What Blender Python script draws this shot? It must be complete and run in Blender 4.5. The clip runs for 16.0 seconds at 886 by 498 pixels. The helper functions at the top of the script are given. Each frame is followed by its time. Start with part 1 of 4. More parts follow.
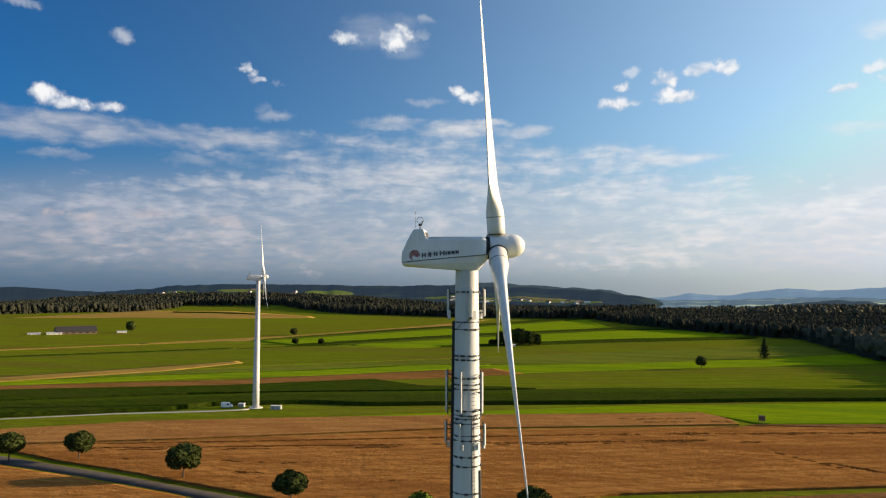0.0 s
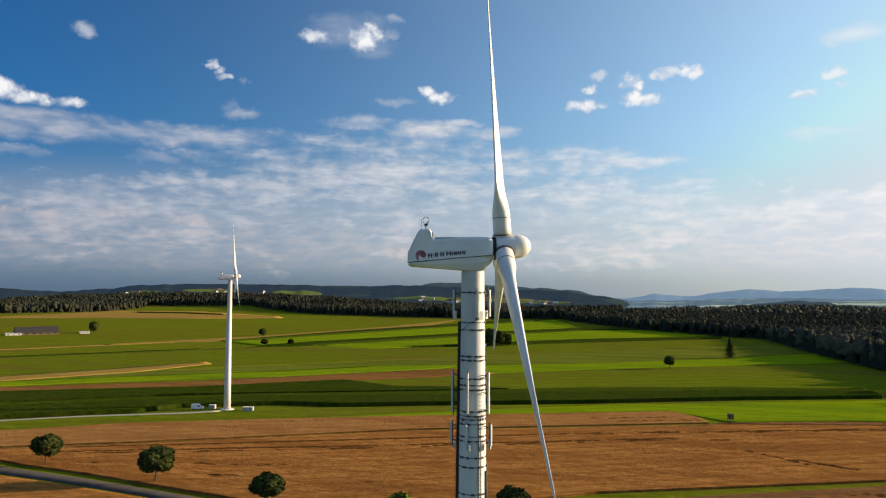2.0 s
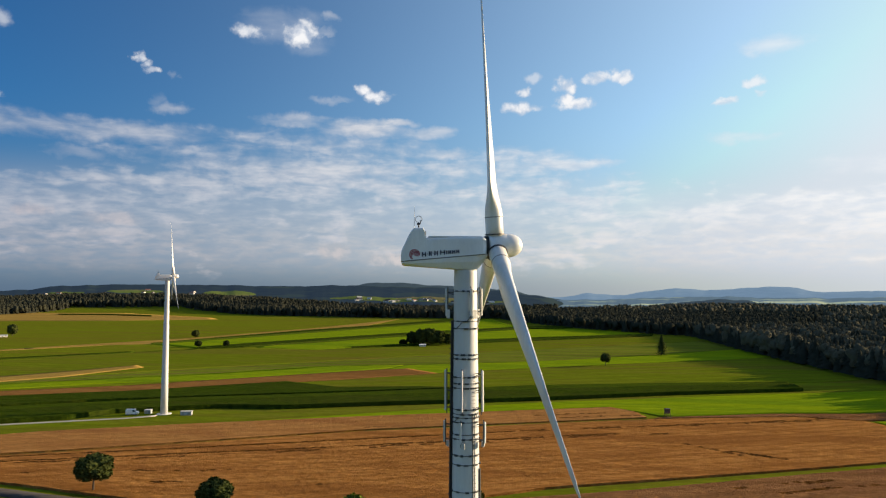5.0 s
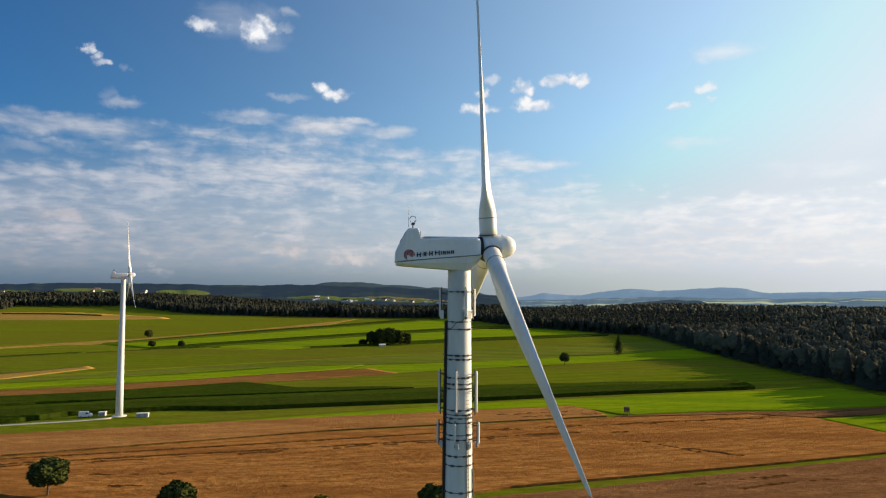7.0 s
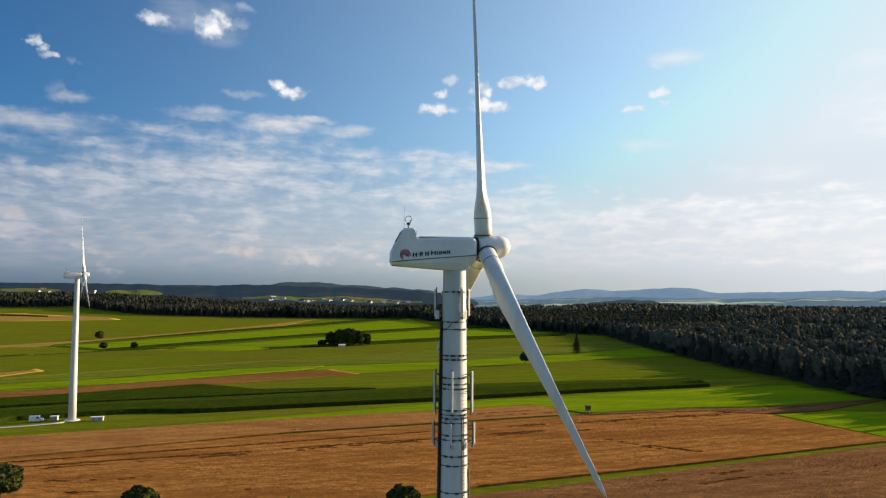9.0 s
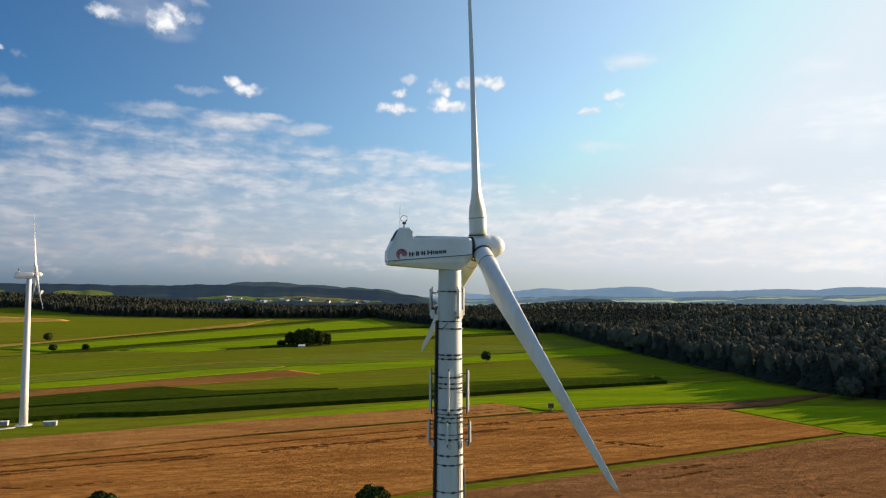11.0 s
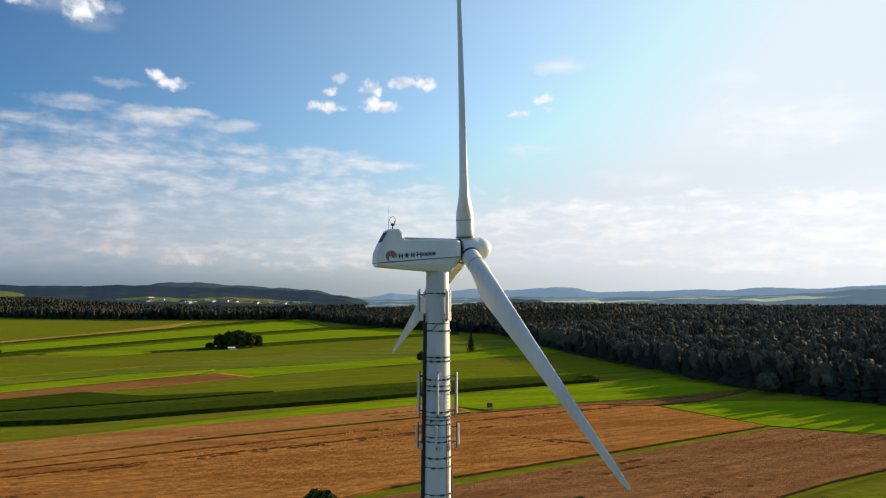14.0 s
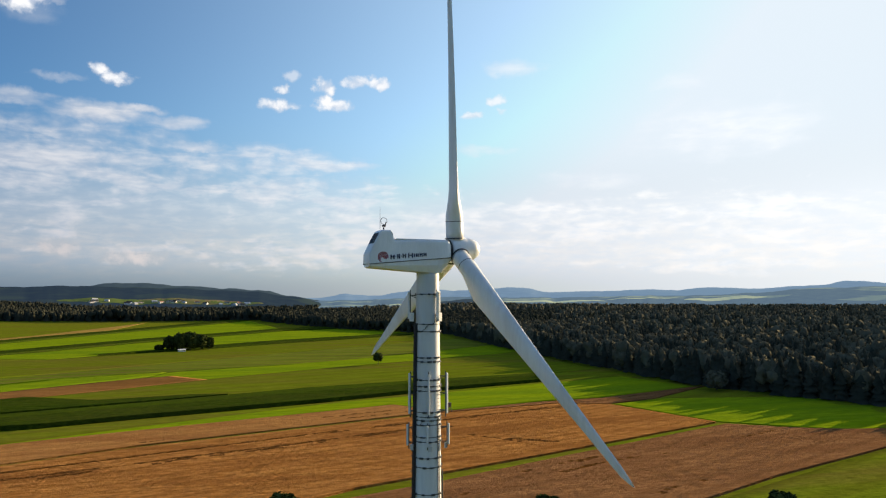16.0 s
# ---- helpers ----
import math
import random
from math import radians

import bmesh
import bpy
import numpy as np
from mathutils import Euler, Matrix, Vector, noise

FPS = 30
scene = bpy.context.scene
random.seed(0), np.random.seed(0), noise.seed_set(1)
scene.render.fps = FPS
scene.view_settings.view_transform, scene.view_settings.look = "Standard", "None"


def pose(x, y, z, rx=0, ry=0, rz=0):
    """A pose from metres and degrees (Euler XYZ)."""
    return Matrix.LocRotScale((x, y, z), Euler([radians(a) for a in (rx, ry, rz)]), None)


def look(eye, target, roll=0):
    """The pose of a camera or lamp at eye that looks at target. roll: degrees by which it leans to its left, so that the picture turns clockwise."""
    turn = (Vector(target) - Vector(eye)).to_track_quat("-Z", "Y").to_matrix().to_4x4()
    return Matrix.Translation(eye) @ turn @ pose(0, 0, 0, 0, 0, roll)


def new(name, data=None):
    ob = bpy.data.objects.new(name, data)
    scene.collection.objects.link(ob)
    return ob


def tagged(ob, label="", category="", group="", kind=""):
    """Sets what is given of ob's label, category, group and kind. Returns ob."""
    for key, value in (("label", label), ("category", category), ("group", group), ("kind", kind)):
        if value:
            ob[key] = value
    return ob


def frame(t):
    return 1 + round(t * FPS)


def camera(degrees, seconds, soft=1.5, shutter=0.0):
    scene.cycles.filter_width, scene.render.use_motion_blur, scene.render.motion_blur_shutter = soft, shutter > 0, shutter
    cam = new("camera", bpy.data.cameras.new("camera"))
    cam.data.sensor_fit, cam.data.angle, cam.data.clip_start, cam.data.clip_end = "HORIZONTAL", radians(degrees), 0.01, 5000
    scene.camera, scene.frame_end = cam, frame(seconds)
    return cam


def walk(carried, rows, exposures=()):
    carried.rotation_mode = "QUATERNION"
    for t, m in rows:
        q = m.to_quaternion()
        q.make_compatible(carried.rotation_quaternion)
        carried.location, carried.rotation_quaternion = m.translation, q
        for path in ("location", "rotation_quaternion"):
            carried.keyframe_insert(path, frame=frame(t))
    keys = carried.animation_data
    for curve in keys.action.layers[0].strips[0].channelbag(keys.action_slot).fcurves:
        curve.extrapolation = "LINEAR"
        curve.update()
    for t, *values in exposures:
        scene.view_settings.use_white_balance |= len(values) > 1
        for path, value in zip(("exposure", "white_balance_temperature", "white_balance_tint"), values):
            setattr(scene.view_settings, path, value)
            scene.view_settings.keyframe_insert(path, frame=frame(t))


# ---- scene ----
cam = camera(65.8, 16.0, soft=1.25)
PATH = [
    (0, (13.913, -55.238, 58.47), (13.398, -53.309, 58.59), 0.2),
    (0.5, (13.182, -55.341, 58.473), (12.688, -53.407, 58.594), 0.3),
    (1, (12.424, -55.497, 58.476), (11.951, -53.558, 58.597), 0.3),
    (1.5, (11.676, -55.683, 58.48), (11.225, -53.738, 58.601), 0.3),
    (2, (10.884, -55.835, 58.467), (10.458, -53.885, 58.588), 0.3),
    (2.5, (10.121, -55.93, 58.431), (9.727, -53.973, 58.551), 0.2),
    (3, (9.392, -56.026, 58.405), (9.029, -54.063, 58.526), 0.3),
    (3.5, (8.676, -56.186, 58.366), (8.342, -54.217, 58.487), 0.4),
    (4, (7.86, -56.396, 58.354), (7.557, -54.423, 58.475), 0.3),
    (6.5, (4.019, -56.839, 58.425), (3.868, -54.849, 58.546), 0.2),
    (7, (3.279, -56.898, 58.43), (3.159, -54.906, 58.551), 0.3),
    (7.5, (2.475, -57.003, 58.389), (2.386, -55.008, 58.511), 0.3),
    (8, (1.719, -57.025, 58.36), (1.662, -55.03, 58.482), 0.4),
    (8.5, (0.943, -56.975, 58.37), (0.916, -54.979, 58.493), 0.3),
    (9, (0.17, -56.89, 58.414), (0.173, -54.894, 58.536), 0.3),
    (11.5, (-3.695, -56.763, 58.409), (-3.538, -54.773, 58.53), 0.1),
    (12, (-4.498, -56.62, 58.416), (-4.308, -54.633, 58.538), 0.1),
    (12.5, (-5.245, -56.421, 58.425), (-5.024, -54.437, 58.547), 0.2),
    (13, (-6.006, -56.264, 58.471), (-5.75, -54.284, 58.592), 0.2),
    (13.5, (-6.76, -56.181, 58.495), (-6.471, -54.206, 58.617), 0.1),
    (14, (-7.582, -56.116, 58.514), (-7.257, -54.146, 58.637), 0.1),
    (14.5, (-8.348, -56.059, 58.511), (-7.989, -54.095, 58.635), 0.0),
    (15, (-9.077, -55.958, 58.547), (-8.684, -54.001, 58.671), 0.0),
    (15.5, (-9.835, -55.902, 58.57), (-9.41, -53.951, 58.695), 0.1),
    (16, (-10.677, -55.887, 58.552), (-10.218, -53.945, 58.676), -0.0),
]
walk(cam, [(t, look(eye, target, roll)) for t, eye, target, roll in PATH], [(0.0, 0.955), (8.0, 0.985), (16.0, 1.085)])

# ---------------------------------------------------------------- sky and sun
SUN_AZ, SUN_EL = 65.0, 11.0      # degrees clockwise from +y, above the horizon
world = bpy.data.worlds.new("sky")
scene.world = world
world.use_nodes = True
WT = world.node_tree
WT.nodes.clear()


class Net:
    """Short hand for node trees."""

    def __init__(self, tree):
        self.tree = tree

    def add(self, kind, **inputs):
        node = self.tree.nodes.new(kind)
        for key, value in inputs.items():
            self.put(node.inputs[key.replace("_", " ")], value)
        return node

    def put(self, socket, value):
        if isinstance(value, bpy.types.NodeSocket):
            self.tree.links.new(value, socket)
        else:
            socket.default_value = value

    def math(self, op, a, b=0.0, c=0.0, clamp=False):
        node = self.tree.nodes.new("ShaderNodeMath")
        node.operation, node.use_clamp = op, clamp
        for i, v in enumerate((a, b, c)):
            self.put(node.inputs[i], v)
        return node.outputs[0]

    def ramp(self, value, lo, hi, a=0.0, b=1.0):
        node = self.tree.nodes.new("ShaderNodeMapRange")
        node.interpolation_type = "SMOOTHSTEP"
        for i, v in enumerate((value, lo, hi, a, b)):
            self.put(node.inputs[i], v)
        return node.outputs[0]

    def mix(self, fac, a, b, blend="MIX"):
        node = self.tree.nodes.new("ShaderNodeMix")
        node.data_type, node.blend_type = "RGBA", blend
        self.put(node.inputs[0], fac)
        self.put(node.inputs[6], a)
        self.put(node.inputs[7], b)
        return node.outputs[2]

    def noise(self, vector, scale, detail=4.0, rough=0.55, distortion=0.0):
        node = self.add("ShaderNodeTexNoise", Vector=vector, Scale=scale, Detail=detail, Roughness=rough, Distortion=distortion)
        return node.outputs[0]

    def xyz(self, x, y, z):
        node = self.tree.nodes.new("ShaderNodeCombineXYZ")
        for i, v in enumerate((x, y, z)):
            self.put(node.inputs[i], v)
        return node.outputs[0]

    def split(self, vector):
        node = self.tree.nodes.new("ShaderNodeSeparateXYZ")
        self.put(node.inputs[0], vector)
        return node.outputs


W = Net(WT)
sky = W.add("ShaderNodeTexSky")
sky.sky_type, sky.sun_disc = "NISHITA", False
sky.sun_elevation, sky.sun_rotation = radians(SUN_EL), radians(SUN_AZ)
sky.altitude, sky.air_density, sky.dust_density, sky.ozone_density = 500, 1.0, 1.0, 1.5
way = W.split(W.add("ShaderNodeTexCoord").outputs["Generated"])
az = W.math("MULTIPLY", W.math("ARCTAN2", way[0], way[1]), 57.2958)
el = W.math("MULTIPLY", W.math("ARCSINE", way[2]), 57.2958)
flat = W.xyz(W.math("MULTIPLY", az, 0.1), W.math("MULTIPLY", el, 0.1), 0.0)
puff = W.noise(flat, 8.0, 4.0, 0.54, 0.3)          # ragged edges of single clouds
drift = W.add("ShaderNodeTexNoise", Vector=flat, Scale=5.0, Detail=5.0, Roughness=0.6).outputs[1]
drift = W.split(drift)                             # bends the outlines of the clouds
bent_az = W.math("ADD", az, W.math("MULTIPLY", W.math("SUBTRACT", drift[0], 0.5), 3.0))
bent_el = W.math("ADD", el, W.math("MULTIPLY", W.math("SUBTRACT", drift[1], 0.5), 1.5))
tilted = W.math("SUBTRACT", el, W.math("MULTIPLY", az, 0.02))
streak = W.noise(W.xyz(W.math("MULTIPLY", az, 0.035), W.math("MULTIPLY", tilted, 0.15), 3.0), 3.2, 4.0, 0.5, 0.6)
fine = W.noise(W.xyz(W.math("MULTIPLY", az, 0.1), W.math("MULTIPLY", el, 0.30), 7.0), 3.6, 4.0, 0.50, 0.4)
ripple = W.noise(W.xyz(W.math("MULTIPLY", az, 0.1), W.math("MULTIPLY", tilted, 0.36), 4.0), 6.5, 3.0, 0.5, 0.3)
# broken, rippled sheet of cloud in the lower sky, highest in the middle
lean = W.math("DIVIDE", W.math("ADD", az, 17.0), 26.0)
top = W.math("SUBTRACT", 15.3, W.math("MINIMUM", W.math("MULTIPLY", W.math("MULTIPLY", lean, lean), 3.6), 5.0))
band = W.math("MULTIPLY", W.ramp(el, W.math("SUBTRACT", top, 4.5), W.math("ADD", top, 0.5), 1.0, 0.0), W.ramp(el, -1.0, 3.5))
cover = W.math("ADD", W.math("MULTIPLY", streak, 0.48), W.math("ADD", W.math("MULTIPLY", fine, 0.34), W.math("MULTIPLY", puff, 0.18)))
# the clear lane under the long western bank
west = W.ramp(az, -22.0, -32.0)


def lane(height, half):
    d = W.math("DIVIDE", W.math("SUBTRACT", el, height), half)
    return W.math("MULTIPLY", W.math("POWER", 2.718, W.math("MULTIPLY", W.math("MULTIPLY", d, d), -1.0)), west)


cover = W.math("SUBTRACT", cover, W.math("MULTIPLY", lane(9.7, 0.9), 0.13))
cover = W.math("SUBTRACT", cover, W.math("MULTIPLY", lane(14.0, 1.2), 0.16))
sheet = W.math("MULTIPLY", W.ramp(cover, W.math("SUBTRACT", 0.62, W.math("MULTIPLY", band, 0.31)), W.math("SUBTRACT", 0.86, W.math("MULTIPLY", band, 0.22))), W.ramp(band, 0.0, 0.35))
# single clouds: azimuth, elevation, half width, half height, strength
WESTERN = [
    (-40.3, 18.8, 1.2, 0.60, 0.6), (-47.5, 20.0, 1.6, 0.5, 0.5), (-18.9, 20.5, 1.7, 1.10, 1.0), (-23.3, 20.4, 1.7, 0.6, 0.9), (-31.4, 17.6, 0.45, 0.42, 0.85), (-30.9, 17.1, 0.5, 0.38, 0.85), (-30.4, 16.7, 0.55, 0.32, 0.8),
    (-45.6, 13.9, 1.2, 0.70, 1.0), (-44.4, 13.6, 1.3, 0.55, 0.9), (-43.1, 13.6, 1.0, 0.55, 1.0), (-41.4, 13.5, 1.2, 0.45, 0.95), (-13.8, 16.3, 0.9, 0.5, 1.0), (-12.6, 15.9, 1.1, 0.5, 1.0),
]
EASTERN = [
    (-0.4, 15.0, 1.8, 0.50, 1.0), (-0.2, 16.2, 0.8, 0.40, 0.9), (0.5, 17.2, 0.9, 0.5, 0.55), (3.4, 16.7, 1.0, 0.65, 1.0), (3.2, 15.6, 0.9, 0.55, 1.0), (4.1, 15.1, 1.8, 0.50, 1.0),
    (5.8, 17.1, 1.2, 0.50, 0.9), (7.7, 17.2, 0.9, 0.50, 0.95), (17.8, 15.8, 0.9, 0.45, 0.8), (15.6, 14.6, 0.9, 0.33, 0.8), (18.6, 14.8, 0.6, 0.3, 0.5),
]
WISPS = [
    (-20.6, 20.9, 3.4, 1.3, 0.36), (-18.6, 19.8, 2.0, 0.9, 0.3), (-16.7, 21.8, 0.9, 0.35, 0.5), (-16.7, 20.8, 0.9, 0.3, 0.5), (-28.8, 16.5, 0.4, 0.35, 0.5), (-29.0, 14.0, 1.4, 0.45, 0.65), (-29.9, 14.4, 0.8, 0.5, 0.35),
    (-16.2, 15.5, 1.6, 0.35, 0.75), (19.3, 18.3, 2.4, 0.7, 0.6), (35.6, 12.4, 6.5, 2.2, 0.6), (32.5, 16.4, 2.4, 0.6, 0.4), (16.7, 11.7, 2.6, 0.45, 0.5), (26.0, 9.0, 5.0, 0.7, 0.5),
]
BANKS = [
    (-44.5, 11.8, 8.5, 1.15, 0.85), (-33.0, 11.9, 7.5, 0.95, 0.85), (-44.1, 9.7, 2.3, 0.42, 0.6), (-35.3, 10.1, 2.5, 0.6, 0.5), (-19.3, 13.7, 3.0, 0.65, 0.8), (-13.7, 13.3, 3.4, 0.8, 0.92),
    (-11.2, 13.8, 2.2, 0.36, 0.9), (-8.1, 13.0, 2.1, 0.62, 0.7), (-6.6, 11.3, 2.5, 0.5, 0.8), (2.6, 10.3, 5.0, 0.5, 0.75),
]
FLUSHED = [(-15.9, 3.2, 1.9, 0.85, 0.75), (-11.0, 2.6, 2.9, 0.8, 0.85), (-44.8, 5.3, 0.6, 0.45, 0.8), (-43.0, 5.4, 1.2, 0.55, 0.7), (-32.6, 5.5, 2.6, 0.5, 0.5), (-38.0, 5.7, 1.9, 0.5, 0.5), (-6.5, 2.0, 2.5, 0.6, 0.4)]
lump = W.math("MULTIPLY", W.math("SUBTRACT", puff, 0.5), 2.4)


wisp = W.math("MULTIPLY", W.math("SUBTRACT", W.math("ADD", W.math("MULTIPLY", fine, 0.7), W.math("MULTIPLY", streak, 0.3)), 0.5), 3.2)


def gather(clouds, total, soft, ragged):
    for a, e, w, h, strength in clouds:
        u = W.math("DIVIDE", W.math("SUBTRACT", bent_az, a), w)
        v = W.math("DIVIDE", W.math("SUBTRACT", bent_el, e), h)
        r2 = W.math("ADD", W.math("MULTIPLY", u, u), W.math("MULTIPLY", v, v))
        one = W.ramp(W.math("SUBTRACT", W.math("ADD", 0.85, ragged), r2), -0.5 * soft, 0.9 * soft, 0.0, strength)
        total = one if total is None else W.math("MAXIMUM", total, one)
    return total


heaps = gather(EASTERN, gather(WESTERN, None, 1.1, lump), 1.1, lump)
flushed = gather(FLUSHED, None, 1.5, lump)
veils = gather(BANKS, gather(WISPS, flushed, 1.7, wisp), 1.5, wisp)
veiled = W.math("MULTIPLY", W.math("MULTIPLY", band, W.ramp(el, 11.0, 6.0)), 0.55)      # thin grey sheet behind the broken one
clouds = W.math("MAXIMUM", W.math("MAXIMUM", W.math("MAXIMUM", W.math("MULTIPLY", sheet, 0.86), veiled), veils), heaps)
clouds = W.math("MULTIPLY", clouds, W.ramp(el, -0.5, 2.5))
# pale haze near the horizon and towards the sun
aside = W.math("ABSOLUTE", W.math("SUBTRACT", az, SUN_AZ))
aside = W.math("MINIMUM", aside, W.math("SUBTRACT", 360.0, aside))
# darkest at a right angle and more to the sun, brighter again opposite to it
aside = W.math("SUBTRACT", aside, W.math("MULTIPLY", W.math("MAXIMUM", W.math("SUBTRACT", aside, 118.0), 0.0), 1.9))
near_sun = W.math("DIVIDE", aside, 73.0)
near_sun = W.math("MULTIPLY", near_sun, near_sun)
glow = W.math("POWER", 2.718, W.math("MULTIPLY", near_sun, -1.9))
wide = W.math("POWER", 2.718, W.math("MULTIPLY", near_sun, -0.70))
crisp = W.ramp(W.math("ADD", W.math("MULTIPLY", ripple, 0.6), W.math("MULTIPLY", fine, 0.4)), 0.32, 0.68)
grey = W.mix(wide, (1.5, 2.0, 3.1, 1), (8.2, 8.7, 9.3, 1))
pale = W.mix(wide, (3.9, 4.1, 4.9, 1), (10.6, 10.3, 9.8, 1))
lit = W.mix(W.math("MULTIPLY", W.math("MULTIPLY", crisp, W.math("MAXIMUM", W.ramp(sheet, 0.05, 0.6), veils)), W.ramp(el, 2.0, 11.0, 0.5, 1.0)), grey, pale)
lit = W.mix(heaps, lit, W.mix(W.ramp(puff, 0.35, 0.6), (5.8, 6.3, 7.2, 1), (8.6, 8.6, 8.7, 1)))
lit = W.mix(W.math("MAXIMUM", W.math("MULTIPLY", flushed, 0.8), W.math("MULTIPLY", W.math("MULTIPLY", W.ramp(el, 7.0, 3.0), crisp), 0.4)), lit, W.mix(wide, (6.1, 4.6, 4.4, 1), (10.0, 8.8, 7.6, 1)))
blue = W.mix(1.0, sky.outputs[0], W.mix(W.math("POWER", wide, 1.75), (0.0, 0.46, 1.02, 1), (2.45, 3.02, 3.02, 1)), "MULTIPLY")
blue = W.mix(1.0, blue, (6.6, 7.5, 8.3, 1), "DARKEN")
blue = W.mix(W.math("MULTIPLY", glow, 0.7), blue, (6.9, 7.6, 8.2, 1))
haze = W.math("MULTIPLY", W.ramp(el, 15.0, -1.0), 0.8)
air = W.mix(haze, blue, W.mix(glow, (1.0, 1.45, 2.4, 1), (8.4, 8.5, 8.4, 1)))
whole = W.mix(clouds, air, lit)
back = W.add("ShaderNodeBackground", Color=whole, Strength=0.056)
WT.links.new(back.outputs[0], W.add("ShaderNodeOutputWorld").inputs[0])

sun = new("sun", bpy.data.lights.new("sun", "SUN"))
sun.data.energy, sun.data.angle, sun.data.color = 5.0, radians(0.6), (1.0, 0.75, 0.46)
sun_way = Vector((math.sin(radians(SUN_AZ)) * math.cos(radians(SUN_EL)), math.cos(radians(SUN_AZ)) * math.cos(radians(SUN_EL)), math.sin(radians(SUN_EL))))
sun.matrix_world = look(sun_way * 400, (0, 0, 0))


# ---------------------------------------------------------------- materials
def surface(name, c1, c2, scale=1.0, rough=0.8, metal=0.0, big=None, big_scale=0.05, bump=0.0, bump_scale=None, rows=None, stretch=(1, 1, 1),
            per_object=0.0, island=0.0, mottle=0.04, spec=0.5, turn=0.0):
    """Two tones of fine grain, a third in large patches, relief, and crop rows (period in metres, strength, tone)."""
    m = bpy.data.materials.new(name)
    m.use_nodes = True
    n = Net(m.node_tree)
    m.node_tree.nodes.clear()
    at = n.add("ShaderNodeTexCoord").outputs["Object"]
    mapping = n.add("ShaderNodeMapping", Vector=at, Rotation=(0, 0, radians(turn)), Scale=stretch)
    at2 = mapping.outputs[0]
    grain = n.noise(at2, scale, 5.0, 0.65)
    tone = n.mix(n.ramp(grain, 0.32, 0.68), (*c1, 1), (*c2, 1))
    if big:
        tone = n.mix(n.ramp(n.noise(at2, big_scale, 4.0, 0.6, 0.4), 0.42, 0.66), tone, (*big, 1))
    height = n.noise(at2, bump_scale or scale * 2.5, 5.0, 0.7)
    speck = n.ramp(n.noise(at2, scale * 5.5, 4.0, 0.75), 0.25, 0.75, 1.0 - mottle, 1.0 + mottle)
    tone = n.mix(1.0, tone, n.xyz(speck, speck, speck), "MULTIPLY")
    if rows:
        period, strength, dark = rows
        wave = n.add("ShaderNodeTexWave", Vector=n.add("ShaderNodeMapping", Vector=at, Rotation=(0, 0, radians(-25.2))).outputs[0], Scale=0.314 / period, Distortion=5.0, Detail=3.0, Detail_Scale=0.35)
        wave.bands_direction = "Y"
        tone = n.mix(n.math("MULTIPLY", n.ramp(wave.outputs[0], 0.55, 0.95), strength), tone, (*dark, 1))
    if per_object:
        info = n.add("ShaderNodeObjectInfo").outputs["Random"]
        tone = n.mix(n.math("MULTIPLY", info, per_object), tone, (*[c * 0.45 for c in c1], 1))
    if island:
        info = n.add("ShaderNodeNewGeometry").outputs["Random Per Island"]
        tone = n.mix(n.math("MULTIPLY", info, island), tone, (*[c * 0.4 for c in c1], 1))
    b = n.add("ShaderNodeBsdfPrincipled", Base_Color=tone, Metallic=metal)
    n.put(b.inputs["Roughness"], n.ramp(grain, 0.2, 0.8, max(rough - 0.1, 0.02), min(rough + 0.1, 1.0)))
    n.put(b.inputs["Specular IOR Level"], spec)
    if bump:
        normal = n.add("ShaderNodeBump", Strength=min(1.0, bump), Distance=bump * 0.75 if bump > 0.9 else max(0.02, bump * 0.35), Height=height)
        if bump > 0.45:
            n.put(normal.inputs["Normal"], n.add("ShaderNodeBump", Strength=0.6, Distance=bump, Height=n.noise(at, 0.16, 3.0, 0.6)).outputs[0])
        n.put(b.inputs["Normal"], normal.outputs[0])
    m.node_tree.links.new(b.outputs[0], n.add("ShaderNodeOutputMaterial").inputs[0])
    return m


STREAK = dict(stretch=(0.10, 1, 1), turn=-25.2, spec=0.0, mottle=0.32)
M_MEADOW = surface("meadow_grass", (0.110, 0.148, 0.007), (0.163, 0.198, 0.011), 0.30, 0.95, big=(0.141, 0.130, 0.015), big_scale=0.03, bump=0.7, bump_scale=0.9, rows=(24.0, 0.4, (0.097, 0.088, 0.009)), **STREAK)
M_BRIGHT = surface("fresh_grass", (0.154, 0.233, 0.004), (0.220, 0.288, 0.009), 0.30, 0.95, big=(0.134, 0.209, 0.008), big_scale=0.04, bump=0.6, bump_scale=0.9, rows=(11.0, 0.22, (0.116, 0.171, 0.006)), **STREAK)
M_GRASS = surface("cut_grass", (0.098, 0.135, 0.006), (0.149, 0.182, 0.011), 0.30, 0.95, big=(0.131, 0.122, 0.017), big_scale=0.04, bump=0.7, bump_scale=0.9, rows=(17.0, 0.3, (0.086, 0.080, 0.009)), **STREAK)
M_OLIVE = surface("stubbly_grass", (0.112, 0.152, 0.011), (0.165, 0.200, 0.018), 0.35, 0.95, big=(0.090, 0.125, 0.011), big_scale=0.05, bump=0.7, bump_scale=0.9, rows=(19.0, 0.6, (0.131, 0.095, 0.033)), **STREAK)
M_MAIZE = surface("maize", (0.020, 0.039, 0.003), (0.054, 0.081, 0.008), 0.8, 0.9, big=(0.043, 0.058, 0.008), big_scale=0.06, bump=1.0, bump_scale=1.2, rows=(3.0, 0.4, (0.013, 0.027, 0.003)), **STREAK)
